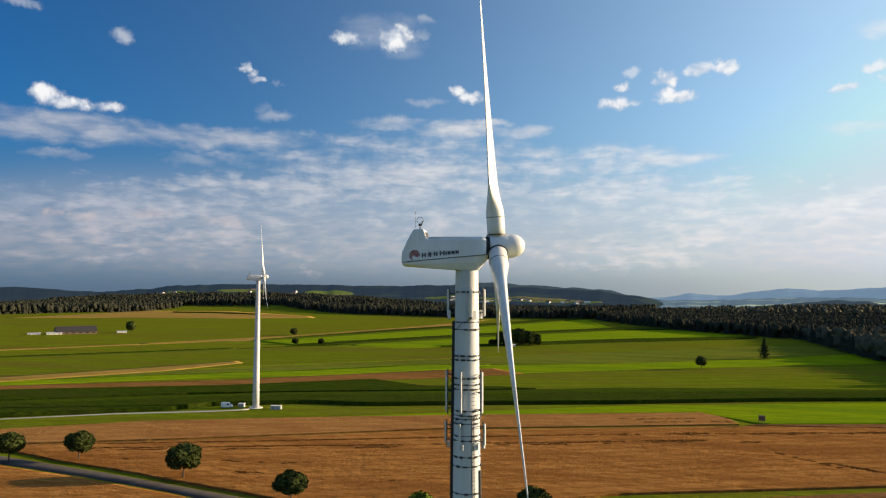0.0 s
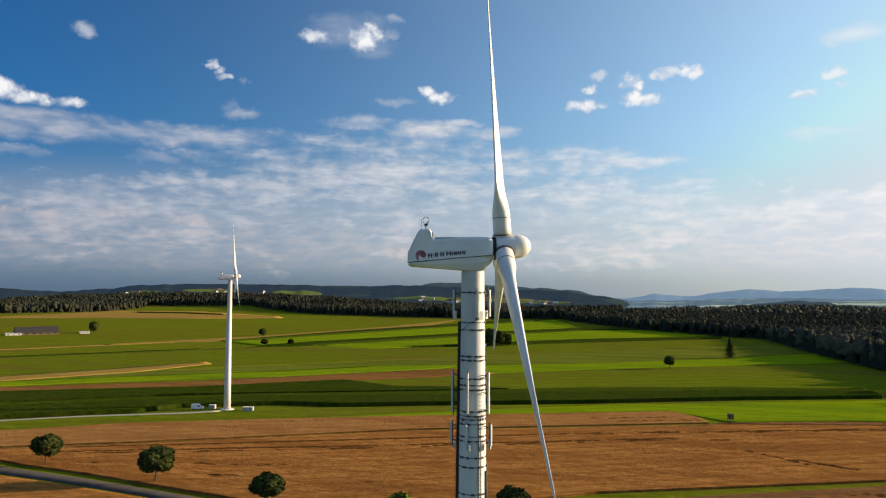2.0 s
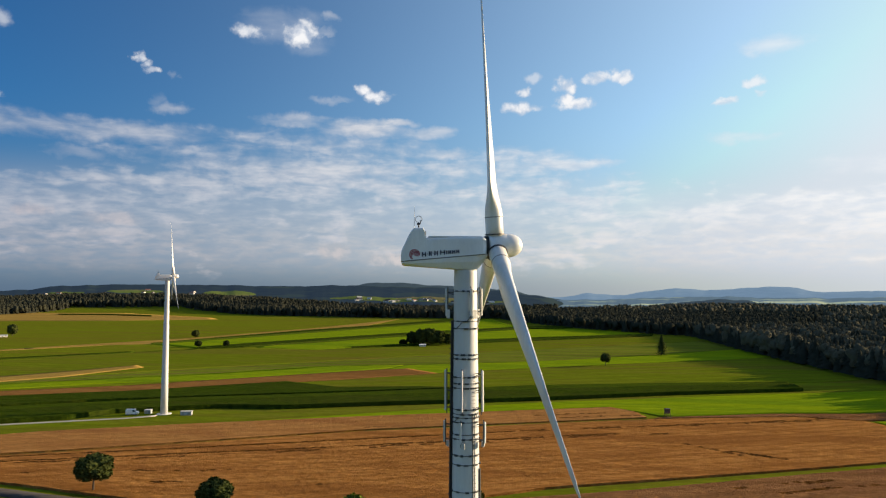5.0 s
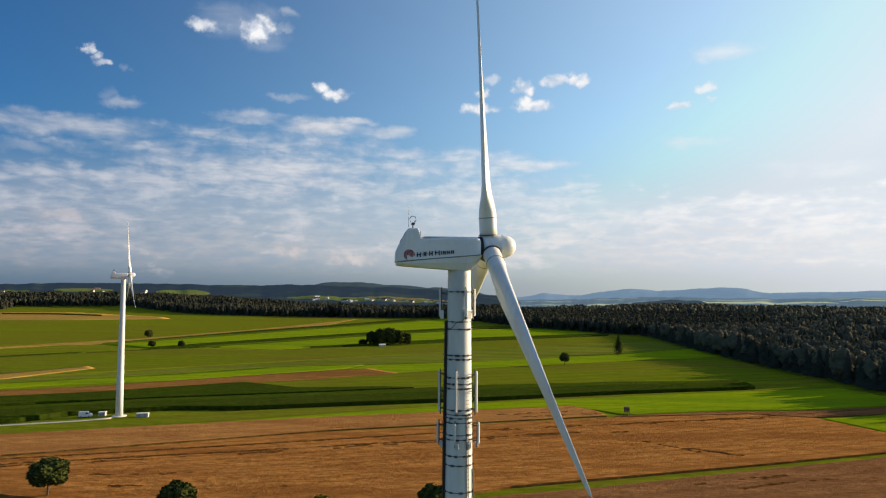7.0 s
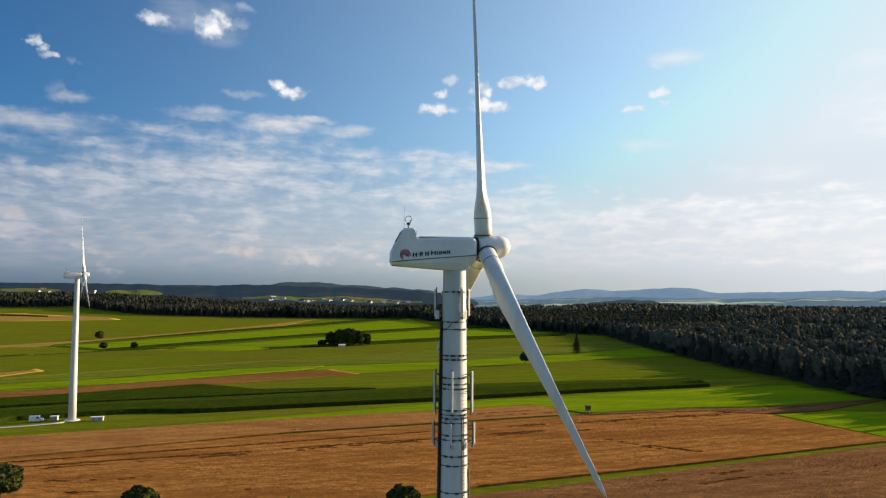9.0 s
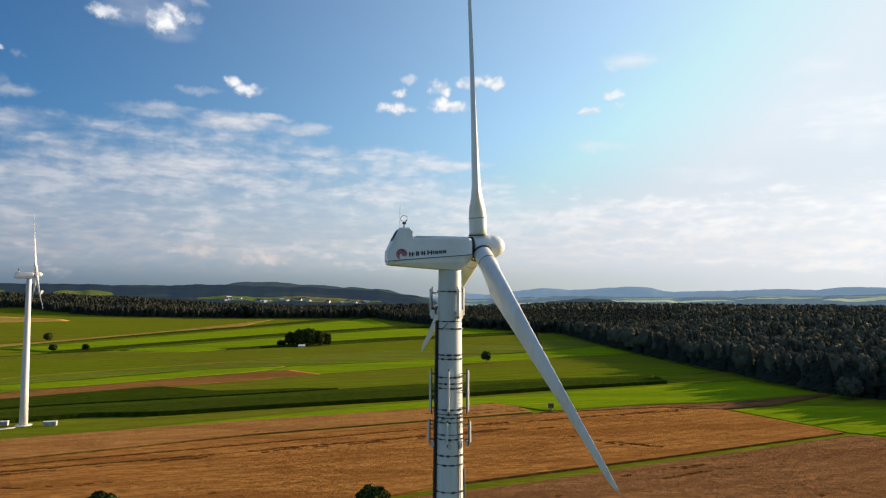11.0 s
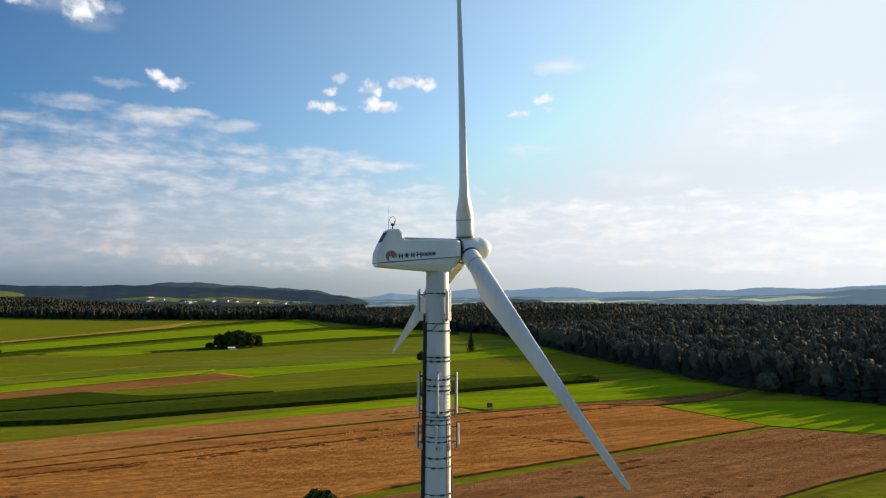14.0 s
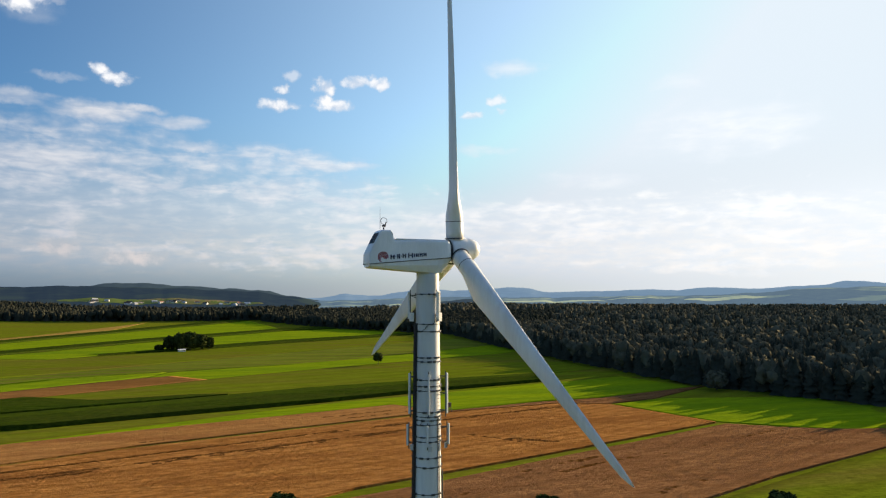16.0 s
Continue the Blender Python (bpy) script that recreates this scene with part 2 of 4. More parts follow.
M_CROP = surface("leafy_crop", (0.033, 0.061, 0.005), (0.071, 0.101, 0.007), 0.6, 0.9, big=(0.045, 0.065, 0.007), big_scale=0.05, bump=1.0, bump_scale=1.0, rows=(5.0, 0.4, (0.023, 0.041, 0.005)), **STREAK)
M_WHEAT = surface("ripe_wheat", (0.245, 0.106, 0.026), (0.425, 0.203, 0.058), 0.55, 0.95, big=(0.240, 0.104, 0.029), big_scale=0.05, bump=1.0, bump_scale=1.6, rows=(7.0, 0.4, (0.180, 0.077, 0.021)), stretch=(0.22, 1.2, 1), turn=-25.2, spec=0.0, mottle=0.38)
M_WHEAT_RED = surface("reddish_wheat", (0.185, 0.090, 0.036), (0.275, 0.142, 0.060), 0.55, 0.95, big=(0.180, 0.086, 0.036), big_scale=0.05, bump=1.0, bump_scale=1.6, rows=(9.0, 0.35, (0.125, 0.062, 0.026)), stretch=(0.22, 1.2, 1), turn=-25.2, spec=0.0, mottle=0.38)
M_WHEAT_PALE = surface("pale_wheat", (0.276, 0.132, 0.040), (0.396, 0.206, 0.069), 0.55, 0.95, big=(0.261, 0.121, 0.040), big_scale=0.05, bump=1.0, bump_scale=1.6, rows=(9.0, 0.3, (0.205, 0.093, 0.029)), stretch=(0.22, 1.2, 1), turn=-25.2, spec=0.0, mottle=0.38)
M_RUT = surface("lodged_corn_and_shade", (0.060, 0.026, 0.008), (0.165, 0.078, 0.026), 1.3, 0.95, bump=1.0, bump_scale=2.0, stretch=(0.5, 1.2, 1), turn=-25.2, spec=0.0, mottle=0.4)
M_TAN = surface("straw_stubble", (0.278, 0.177, 0.040), (0.375, 0.249, 0.063), 0.5, 0.95, big=(0.250, 0.166, 0.040), big_scale=0.05, bump=0.5, **STREAK)
M_SOIL = surface("bare_soil", (0.190, 0.091, 0.027), (0.269, 0.135, 0.043), 0.6, 0.95, big=(0.174, 0.087, 0.026), big_scale=0.05, bump=0.8, **STREAK)
M_ASPHALT = surface("asphalt", (0.050, 0.043, 0.040), (0.072, 0.063, 0.058), 3.0, 0.9, big=(0.076, 0.072, 0.069), big_scale=0.15, bump=0.2, spec=0.12)
M_GRAVEL = surface("pale_gravel", (0.36, 0.34, 0.29), (0.46, 0.43, 0.38), 2.0, 0.9, bump=0.4)
M_PAINT = surface("white_turbine_paint", (0.76, 0.78, 0.80), (0.82, 0.83, 0.84), 1.5, 0.38, big=(0.71, 0.72, 0.72), big_scale=0.35, bump=0.02, stretch=(1, 1, 0.25))
M_TOWER = surface("white_tower_paint", (0.60, 0.63, 0.66), (0.67, 0.69, 0.71), 1.2, 0.5, big=(0.52, 0.53, 0.53), big_scale=0.3, bump=0.03, stretch=(1, 1, 0.12))
M_BLADE = surface("blade_gelcoat", (0.74, 0.75, 0.75), (0.79, 0.80, 0.79), 1.0, 0.4, big=(0.67, 0.66, 0.63), big_scale=0.5, bump=0.01, stretch=(1, 1, 0.2))
M_DARK = surface("dark_rubber", (0.02, 0.02, 0.022), (0.035, 0.035, 0.038), 4.0, 0.6)
M_STEEL = surface("galvanised_steel", (0.30, 0.31, 0.33), (0.42, 0.43, 0.45), 5.0, 0.45, metal=0.7)
M_STRAP = surface("dark_steel_strap", (0.045, 0.048, 0.055), (0.08, 0.085, 0.095), 5.0, 0.5, metal=0.3)
M_PANEL = surface("antenna_radome", (0.62, 0.63, 0.63), (0.68, 0.69, 0.68), 2.0, 0.45)
M_NAVY = surface("navy_lettering", (0.012, 0.014, 0.05), (0.016, 0.018, 0.06), 3.0, 0.4)
M_RED = surface("red_emblem", (0.42, 0.03, 0.07), (0.48, 0.04, 0.09), 3.0, 0.4)
M_BARK = surface("bark", (0.055, 0.042, 0.030), (0.095, 0.075, 0.055), 4.0, 0.9, bump=0.6)
M_LEAF = surface("broad_leaves", (0.098, 0.094, 0.064), (0.128, 0.120, 0.080), 0.12, 0.95, island=0.15, bump=0.9, bump_scale=0.5, spec=0.0)
M_NEEDLE = surface("spruce_needles", (0.034, 0.037, 0.026), (0.048, 0.050, 0.036), 0.06, 0.95, island=0.15, spec=0.0)
M_SPRING = surface("light_leaves", (0.085, 0.120, 0.018), (0.140, 0.185, 0.030), 1.2, 0.9, island=0.4, spec=0.0)
M_TREE = surface("dark_maple_leaves", (0.042, 0.054, 0.015), (0.068, 0.084, 0.025), 1.2, 0.9, island=0.35, spec=0.0)
M_WOOD = surface("weathered_boards", (0.10, 0.065, 0.04), (0.16, 0.11, 0.07), 3.0, 0.85, bump=0.2)
M_ROOF = surface("dark_roof_tiles", (0.020, 0.019, 0.020), (0.032, 0.029, 0.030), 2.0, 0.8, bump=0.3)
M_ROOF_RED = surface("red_roof_tiles", (0.22, 0.09, 0.06), (0.30, 0.13, 0.08), 2.0, 0.8, bump=0.3)
M_WALL = surface("render_wall", (0.62, 0.60, 0.56), (0.72, 0.70, 0.66), 1.0, 0.85)
M_WHITE = surface("white_lacquer", (0.75, 0.75, 0.74), (0.80, 0.80, 0.79), 2.0, 0.35)
M_GREY = surface("grey_sheet_metal", (0.42, 0.44, 0.45), (0.50, 0.52, 0.53), 2.0, 0.4)
M_GLASS = surface("dark_window_glass", (0.02, 0.025, 0.03), (0.03, 0.035, 0.04), 1.0, 0.08)


# ---------------------------------------------------------------- mesh helpers
def part(name, bm, material, parent=None, label="", smooth=False):
    me = bpy.data.meshes.new(name)
    bm.normal_update()
    bm.to_mesh(me)
    bm.free()
    me.materials.append(material)
    if smooth:
        me.polygons.foreach_set("use_smooth", [True] * len(me.polygons))
    ob = new(name, me)
    ob.parent = parent
    return tagged(ob, label)


def thing(name, place, label, category, group="", kind="", turn=0.0):
    ob = new(name)
    ob.matrix_basis = pose(*place, 0, 0, turn)
    return tagged(ob, label, category, group, kind)


def box(bm, lo, hi, bevel=0.0):
    made = bmesh.ops.create_cube(bm, size=1.0, matrix=Matrix.LocRotScale([(a + b) / 2 for a, b in zip(lo, hi)], None, [b - a for a, b in zip(lo, hi)]))
    if bevel:
        edges = list({e for v in made["verts"] for e in v.link_edges})
        bmesh.ops.bevel(bm, geom=edges, offset=bevel, segments=2, profile=0.5, affect="EDGES")
    return bm


def rod(bm, a, b, ra, rb=None, seg=10, caps=True):
    a, b = Vector(a), Vector(b)
    q = (b - a).to_track_quat("Z", "Y").to_matrix().to_4x4()
    bmesh.ops.create_cone(bm, cap_ends=caps, segments=seg, radius1=ra, radius2=ra if rb is None else rb, depth=(b - a).length, matrix=Matrix.Translation((a + b) / 2) @ q)
    return bm


def loft(bm, rings, caps=True, closed=True):
    loops = [[bm.verts.new(p) for p in ring] for ring in rings]
    for r0, r1 in zip(loops, loops[1:]):
        for i in range(len(r0) if closed else len(r0) - 1):
            j = (i + 1) % len(r0)
            bm.faces.new((r0[i], r0[j], r1[j], r1[i]))
    if caps:
        bm.faces.new(list(reversed(loops[0])))
        bm.faces.new(loops[-1])
    return bm


def lathe(bm, profile, seg=40, axis="Z"):
    """Rings of (along, radius)."""
    rings = []
    for h, r in profile:
        ring = []
        for i in range(seg):
            c, s = math.cos(2 * math.pi * i / seg) * r, math.sin(2 * math.pi * i / seg) * r
            ring.append((c, s, h) if axis == "Z" else (h, c, s))
        rings.append(ring)
    return loft(bm, rings)


# ---------------------------------------------------------------- ground
def hump(x, y, cx, cy, rx, ry, h, turn=0.0):
    c, s = math.cos(radians(turn)), math.sin(radians(turn))
    u, v = ((x - cx) * c + (y - cy) * s) / rx, (-(x - cx) * s + (y - cy) * c) / ry
    return h * math.exp(-(u * u + v * v))


def ground_z(x, y):
    z = 0.3 - 0.004 * x - 0.009 * min(max(y, -300), 3000)
    side = min(max((x - 250 - max(0, (300 - y)) * 0.5) / 400, 0), 1)
    z += side * side * (3 - 2 * side) * 15
    z += hump(x, y, -1650, 2250, 600, 250, 30, 15) + hump(x, y, 250, 1900, 450, 350, 12) + hump(x, y, -1000, 2250, 480, 200, 24, -8)
    return z


def axis_steps(fine_lo, fine_hi, step, limit):
    vals, v, d = [], fine_lo, step
    while v < fine_hi:
        vals.append(v)
        v += step
    while v < limit:
        vals.append(v)
        d *= 1.15
        v += d
    vals.append(limit)
    v, d = fine_lo, step
    low = []
    while v > -limit:
        d *= 1.15
        v -= d
        low.append(max(v, -limit))
    return low[::-1] + vals


def sheet_mesh(xs, ys, height):
    verts = [(x, y, height(x, y)) for y in ys for x in xs]
    w = len(xs)
    faces = [(j * w + i, j * w + i + 1, (j + 1) * w + i + 1, (j + 1) * w + i) for j in range(len(ys) - 1) for i in range(w - 1)]
    me = bpy.data.meshes.new("ground")
    me.from_pydata(verts, [], faces)
    me.polygons.foreach_set("use_smooth", [True] * len(faces))
    return me


ground = new("ground", sheet_mesh(axis_steps(-700, 700, 35, 5200), axis_steps(-200, 1500, 35, 5200), ground_z))
ground.data.materials.append(M_MEADOW)
tagged(ground, "gently rolling green meadow land reaching the horizon", "ground", kind="structure")


def along(line, u):
    """The point at the share u of a polyline."""
    lens = [math.dist(a, b) for a, b in zip(line, line[1:])]
    left = u * sum(lens)
    for a, b, l in zip(line, line[1:], lens):
        if left <= l or (b is line[-1]):
            k = left / l if l else 0
            return a[0] + (b[0] - a[0]) * k, a[1] + (b[1] - a[1]) * k
        left -= l


def field(name, near, far, height, material, label, category="field", cell=6.0, rough=0.0, ruts=(), lift=0.02, across=None):
    """A strip of crop between two border lines, standing height metres over the ground, with upright flanks."""
    length = sum(math.dist(a, b) for a, b in zip(near, near[1:]))
    depth = max(math.dist(near[0], far[0]), math.dist(near[-1], far[-1]))
    nu, nv = max(2, min(420, int(length / cell))), max(2, min(300, int(depth / (across or cell))))
    verts, faces, deeps = [], [], []
    for j in range(nv + 1):
        for i in range(nu + 1):
            a, b = along(near, i / nu), along(far, i / nu)
            k = j / nv
            x, y = a[0] + (b[0] - a[0]) * k, a[1] + (b[1] - a[1]) * k
            edge = i in (0, nu) or j in (0, nv)
            if edge:
                wob = min(0.25, height * 0.4)
                x += wob * noise.noise((x * 0.3, y * 0.3, 1))
                y += wob * noise.noise((x * 0.3, y * 0.3, 9))
            h = height
            if rough and not edge:
                h += rough * noise.fractal((x * 0.35, y * 0.35, 0), 1.0, 2.0, 3)
            sunk = 0.0
            for (p, q, half, deep, ragged, full) in ruts:
                dx, dy = q[0] - p[0], q[1] - p[1]
                l = math.hypot(dx, dy)
                s = ((x - p[0]) * dx + (y - p[1]) * dy) / l
                if -4 < s < l + 4:
                    off = abs((x - p[0]) * -dy / l + (y - p[1]) * dx / l + ragged * (noise.noise((s * 0.02, 3.3, half)) + 0.4 * noise.noise((s * 0.3, 1.3, half)) + 0.25 * noise.noise((s * 0.9, 5.3, half))))
                    gap = noise.noise((s * 0.06, half, p[0])) + 0.7 * noise.noise((s * 0.5, half, p[1])) + full
                    if off < half and gap > 0:
                        sunk = max(sunk, deep * (1 - (off / half) ** 2) * min(1, gap * 3))
            h -= sunk
            deeps.append(sunk)
            verts.append((x, y, ground_z(x, y) + lift + max(h, 0.03)))
    w = nu + 1
    faces = [(j * w + i, j * w + i + 1, (j + 1) * w + i + 1, (j + 1) * w + i) for j in range(nv) for i in range(nu)]
    rim = [i for i in range(nu)] + [j * w + nu for j in range(nv)] + [nv * w + i for i in range(nu, 0, -1)] + [j * w for j in range(nv, 0, -1)]
    base = len(verts)
    for r in rim:
        x, y, _ = verts[r]
        verts.append((x, y, ground_z(x, y) - 0.3))
    for k in range(len(rim)):
        m = (k + 1) % len(rim)
        faces.append((rim[m], rim[k], base + k, base + m))
    me = bpy.data.meshes.new(name)
    me.from_pydata(verts, [], faces)
    me.materials.append(material)
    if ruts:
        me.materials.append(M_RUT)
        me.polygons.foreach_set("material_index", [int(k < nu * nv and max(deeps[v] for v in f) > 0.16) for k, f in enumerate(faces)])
    me.polygons.foreach_set("use_smooth", [k < nu * nv for k in range(len(faces))])
    return tagged(new(name, me), label, category, kind="structure")


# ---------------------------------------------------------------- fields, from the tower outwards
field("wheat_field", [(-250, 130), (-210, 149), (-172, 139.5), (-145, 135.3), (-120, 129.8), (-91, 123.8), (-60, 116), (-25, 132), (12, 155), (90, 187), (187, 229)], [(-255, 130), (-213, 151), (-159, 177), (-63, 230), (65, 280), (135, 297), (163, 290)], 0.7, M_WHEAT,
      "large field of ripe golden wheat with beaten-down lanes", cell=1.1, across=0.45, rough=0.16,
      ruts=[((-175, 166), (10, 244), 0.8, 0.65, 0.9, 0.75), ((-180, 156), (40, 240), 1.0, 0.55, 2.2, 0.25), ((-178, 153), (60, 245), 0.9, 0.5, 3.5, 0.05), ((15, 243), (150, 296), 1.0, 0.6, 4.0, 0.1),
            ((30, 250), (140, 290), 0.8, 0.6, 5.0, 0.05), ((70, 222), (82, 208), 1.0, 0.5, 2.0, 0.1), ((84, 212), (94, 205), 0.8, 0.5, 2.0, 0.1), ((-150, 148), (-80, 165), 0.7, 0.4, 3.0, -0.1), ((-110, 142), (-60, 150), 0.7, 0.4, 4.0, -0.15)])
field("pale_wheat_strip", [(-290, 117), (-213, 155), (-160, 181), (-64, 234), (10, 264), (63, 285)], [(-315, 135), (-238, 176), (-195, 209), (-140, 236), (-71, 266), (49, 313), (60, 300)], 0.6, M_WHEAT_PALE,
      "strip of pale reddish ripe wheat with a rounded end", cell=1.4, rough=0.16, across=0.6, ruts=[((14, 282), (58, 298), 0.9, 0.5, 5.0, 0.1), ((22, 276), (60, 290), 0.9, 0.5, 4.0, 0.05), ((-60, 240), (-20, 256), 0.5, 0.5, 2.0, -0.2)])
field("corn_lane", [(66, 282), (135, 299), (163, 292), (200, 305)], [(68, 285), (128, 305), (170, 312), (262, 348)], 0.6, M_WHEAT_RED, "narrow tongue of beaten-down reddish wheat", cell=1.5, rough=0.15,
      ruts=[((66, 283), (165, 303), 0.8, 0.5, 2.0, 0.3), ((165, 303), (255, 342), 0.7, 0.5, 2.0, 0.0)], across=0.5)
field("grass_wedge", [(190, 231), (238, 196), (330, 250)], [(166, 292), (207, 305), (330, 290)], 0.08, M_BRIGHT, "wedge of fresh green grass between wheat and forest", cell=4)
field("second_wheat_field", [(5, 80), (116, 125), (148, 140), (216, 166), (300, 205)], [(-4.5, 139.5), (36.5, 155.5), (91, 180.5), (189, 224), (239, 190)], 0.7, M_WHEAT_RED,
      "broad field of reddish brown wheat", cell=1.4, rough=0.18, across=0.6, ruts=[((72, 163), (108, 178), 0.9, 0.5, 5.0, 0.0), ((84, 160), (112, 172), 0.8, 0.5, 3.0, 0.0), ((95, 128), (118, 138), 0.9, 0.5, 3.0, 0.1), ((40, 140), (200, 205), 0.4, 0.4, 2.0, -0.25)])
field("near_meadow", [(-20, 20), (150, 60), (330, 120)], [(6, 78), (117, 123), (300, 203)], 0.1, M_GRASS, "mown green meadow below the wheat", cell=8)
field("roadside_wheat", [(-330, -20), (-150, 20), (-60, 40)], [(-330, 160), (-189, 129), (-151, 124), (-112, 117), (-84, 109)], 0.6, M_WHEAT, "ripe wheat on the near side of the road", cell=3, rough=0.08)
field("green_verge", [(-335, 122), (-262, 170), (-195, 210), (-140, 237), (-71, 267), (49, 316), (61, 302), (72, 288), (128, 307), (170, 314), (262, 350)],
      [(-345, 149), (-263, 198), (-203, 238), (-192, 256), (-150, 278), (-118, 280), (-80, 296), (11, 330), (60, 352), (84, 363), (159, 398), (220, 420), (240, 430)], 0.08, M_GRASS, "strip of green grass", cell=5)
field("fresh_wedge", [(-120, 247), (-71, 268), (49, 317), (61, 304), (72, 290), (128, 309), (170, 316), (255, 350)], [(-118, 249), (-60, 284), (11, 325), (84, 355), (159, 385), (236, 412)], 0.03, M_BRIGHT,
      "long wedge of brighter green grass between wheat and maize", cell=5, lift=0.12)
field("maize_strip", [(-345, 150), (-263, 199), (-203, 239), (-192, 257), (-150, 279), (-118, 281), (-80, 297), (11, 331), (84, 364), (177, 398)], [(-367, 170), (-284, 219), (-226, 258), (-190, 282), (-148, 301), (-88, 322), (10, 366), (96, 397), (180, 424)], 2.2, M_MAIZE,
      "dark green strip of tall maize", cell=1.5, rough=0.35)
field("leafy_strip", [(-367, 171), (-284, 220), (-226, 259), (-190, 283), (-148, 302), (-88, 323), (10, 367), (96, 398), (180, 425)], [(-380, 182), (-297, 232), (-240, 270), (-180, 305), (-92, 342), (10, 392), (100, 420), (182, 440)], 1.2, M_CROP, "strip of leafy green crop behind the maize", cell=2.0, rough=0.25)
field("leafy_strip", [(-382, 184), (-299, 234), (-226, 285), (-180, 307), (-93, 344), (-40, 368)], [(-415, 212), (-332, 262), (-222, 322), (-150, 380), (-110, 358), (-60, 370)], 1.7, M_MAIZE, "tongue of tall dark green crop", cell=2.5, rough=0.2)
field("green_strip", [(-381, 185), (-298, 235), (-180, 307), (-92, 344), (10, 394), (100, 424), (190, 442), (245, 470)], [(-420, 213), (-336, 264), (-227, 326), (-111, 413), (-62, 456), (33, 524), (113, 572), (208, 628), (245, 655)], 0.1, M_GRASS, "strip of smooth olive green grass", cell=6)
field("fresh_strip", [(-116, 416), (-62, 460), (33, 526), (113, 574), (208, 630), (245, 657)], [(-116, 424), (-96, 512), (-3, 556), (110, 640), (200, 720), (245, 760)], 0.1, M_BRIGHT, "strip of fresh bright green grass", cell=6, lift=0.03)
field("fresh_strip", [(-440, 233), (-356, 284), (-264, 358), (-210, 388), (-151, 430), (-92, 501)], [(-440, 261), (-360, 317), (-281, 382), (-227, 423), (-168, 484), (-97, 514)], 0.1, M_BRIGHT, "narrow strip of fresh bright green grass", cell=6)
field("soil_strip", [(-420, 214), (-336, 265), (-227, 327), (-111, 414), (-60, 457)], [(-440, 232), (-356, 283), (-245, 353), (-124, 463), (-88, 487)], 0.04, M_SOIL, "long strip of bare brown soil", cell=5, lift=0.12)
field("ridged_strip", [(-440, 262), (-360, 318), (-281, 383), (-227, 424), (-168, 485), (-3, 557), (110, 641), (245, 762)], [(-455, 285), (-372, 340), (-294, 405), (-244, 458), (-179, 519), (-4, 690), (160, 835), (240, 900)], 0.15, M_OLIVE, "olive green strip with brownish ridges", cell=6)
field("fresh_field", [(-456, 287), (-373, 342), (-294, 406), (-244, 459), (-179, 520), (-4, 692), (160, 837), (240, 902)], [(-560, 400), (-470, 480), (-345, 636), (-300, 668), (-221, 651), (-94, 758), (-5, 843), (192, 1008)], 0.1, M_GRASS, "wide field of cut green grass", cell=8)
field("dark_crop_strip", [(-186, 686), (-94, 760), (-5, 845), (192, 1010)], [(-186, 690), (-100, 796), (-5, 900), (204, 1062)], 1.6, M_MAIZE, "thin dark strip of tall crop", cell=4, rough=0.3)
field("fresh_field", [(-290, 672), (-221, 653), (-188, 692), (-102, 798), (-5, 903), (204, 1064)], [(-294, 690), (-252, 756), (-175, 905), (-6, 1174), (90, 1230)], 0.1, M_BRIGHT, "field of bright green grass", cell=10)
field("dark_crop_strip", [(-342, 638), (-299, 673), (-254, 758), (-175, 907), (-6, 1176), (90, 1235)], [(-345, 645), (-318, 715), (-270, 810), (-188, 970), (-7, 1250), (80, 1300)], 1.8, M_MAIZE, "long dark strip of tall crop", cell=4, rough=0.3)
field("fresh_field", [(-346, 648), (-320, 717), (-272, 812), (-190, 972), (-9, 1252)], [(-421, 690), (-330, 954), (-198, 1362), (-83, 1630)], 0.1, M_BRIGHT, "long field of bright green grass", cell=12)
field("dark_crop_strip", [(-423, 690), (-332, 954), (-200, 1362), (-85, 1635)], [(-425, 697), (-352, 1020), (-216, 1460), (-97, 1800)], 1.8, M_MAIZE, "long dark strip of tall crop beside stubble", cell=5, rough=0.3)
field("straw_strip", [(-510, 598), (-466, 668), (-427, 699), (-354, 1022), (-300, 1220)], [(-520, 612), (-484, 702), (-440, 800), (-372, 1100), (-304, 1616)], 0.08, M_TAN, "long strip of pale straw stubble", cell=8)
field("straw_strip", [(-640, 380), (-575, 482), (-508, 595), (-466, 666)], [(-655, 390), (-590, 492), (-520, 610), (-484, 700)], 0.06, M_TAN, "thin strip of pale straw stubble", cell=8)
field("ridged_strip", [(-590, 335), (-510, 423), (-435, 508), (-378, 583)], [(-602, 346), (-522, 434), (-446, 522), (-388, 598)], 0.3, M_CROP, "thin strip of darker crop", cell=8)
field("straw_strip", [(-440, 215), (-372, 296), (-313, 386), (-294, 456)], [(-465, 236), (-395, 317), (-336, 417), (-309, 471)], 0.06, M_TAN, "long tongue of pale straw stubble", cell=6, lift=0.15)
field("straw_field", [(-1293, 1133), (-1102, 1249), (-875, 1343), (-716, 1485)], [(-1314, 1307), (-1485, 1820), (-1175, 1878), (-785, 1595)], 0.04, M_TAN, "pale straw field before the far wood", cell=20)
field("dark_crop_strip", [(-1256, 1672), (-1128, 1701), (-966, 1634)], [(-1300, 1730), (-1160, 1760), (-1000, 1690)], 2.0, M_MAIZE, "thin dark strip of tall crop in the straw", cell=8, rough=0.3, lift=0.1)
field("road", [(-330, 164), (-189, 131.5), (-151, 126.5), (-115, 120), (-80, 111), (0, 84)], [(-330, 172), (-200, 141), (-145, 132), (-91, 121), (-60, 112), (4, 91)], 0.04, M_ASPHALT, "narrow grey asphalt road along the wheat", "road", cell=3)
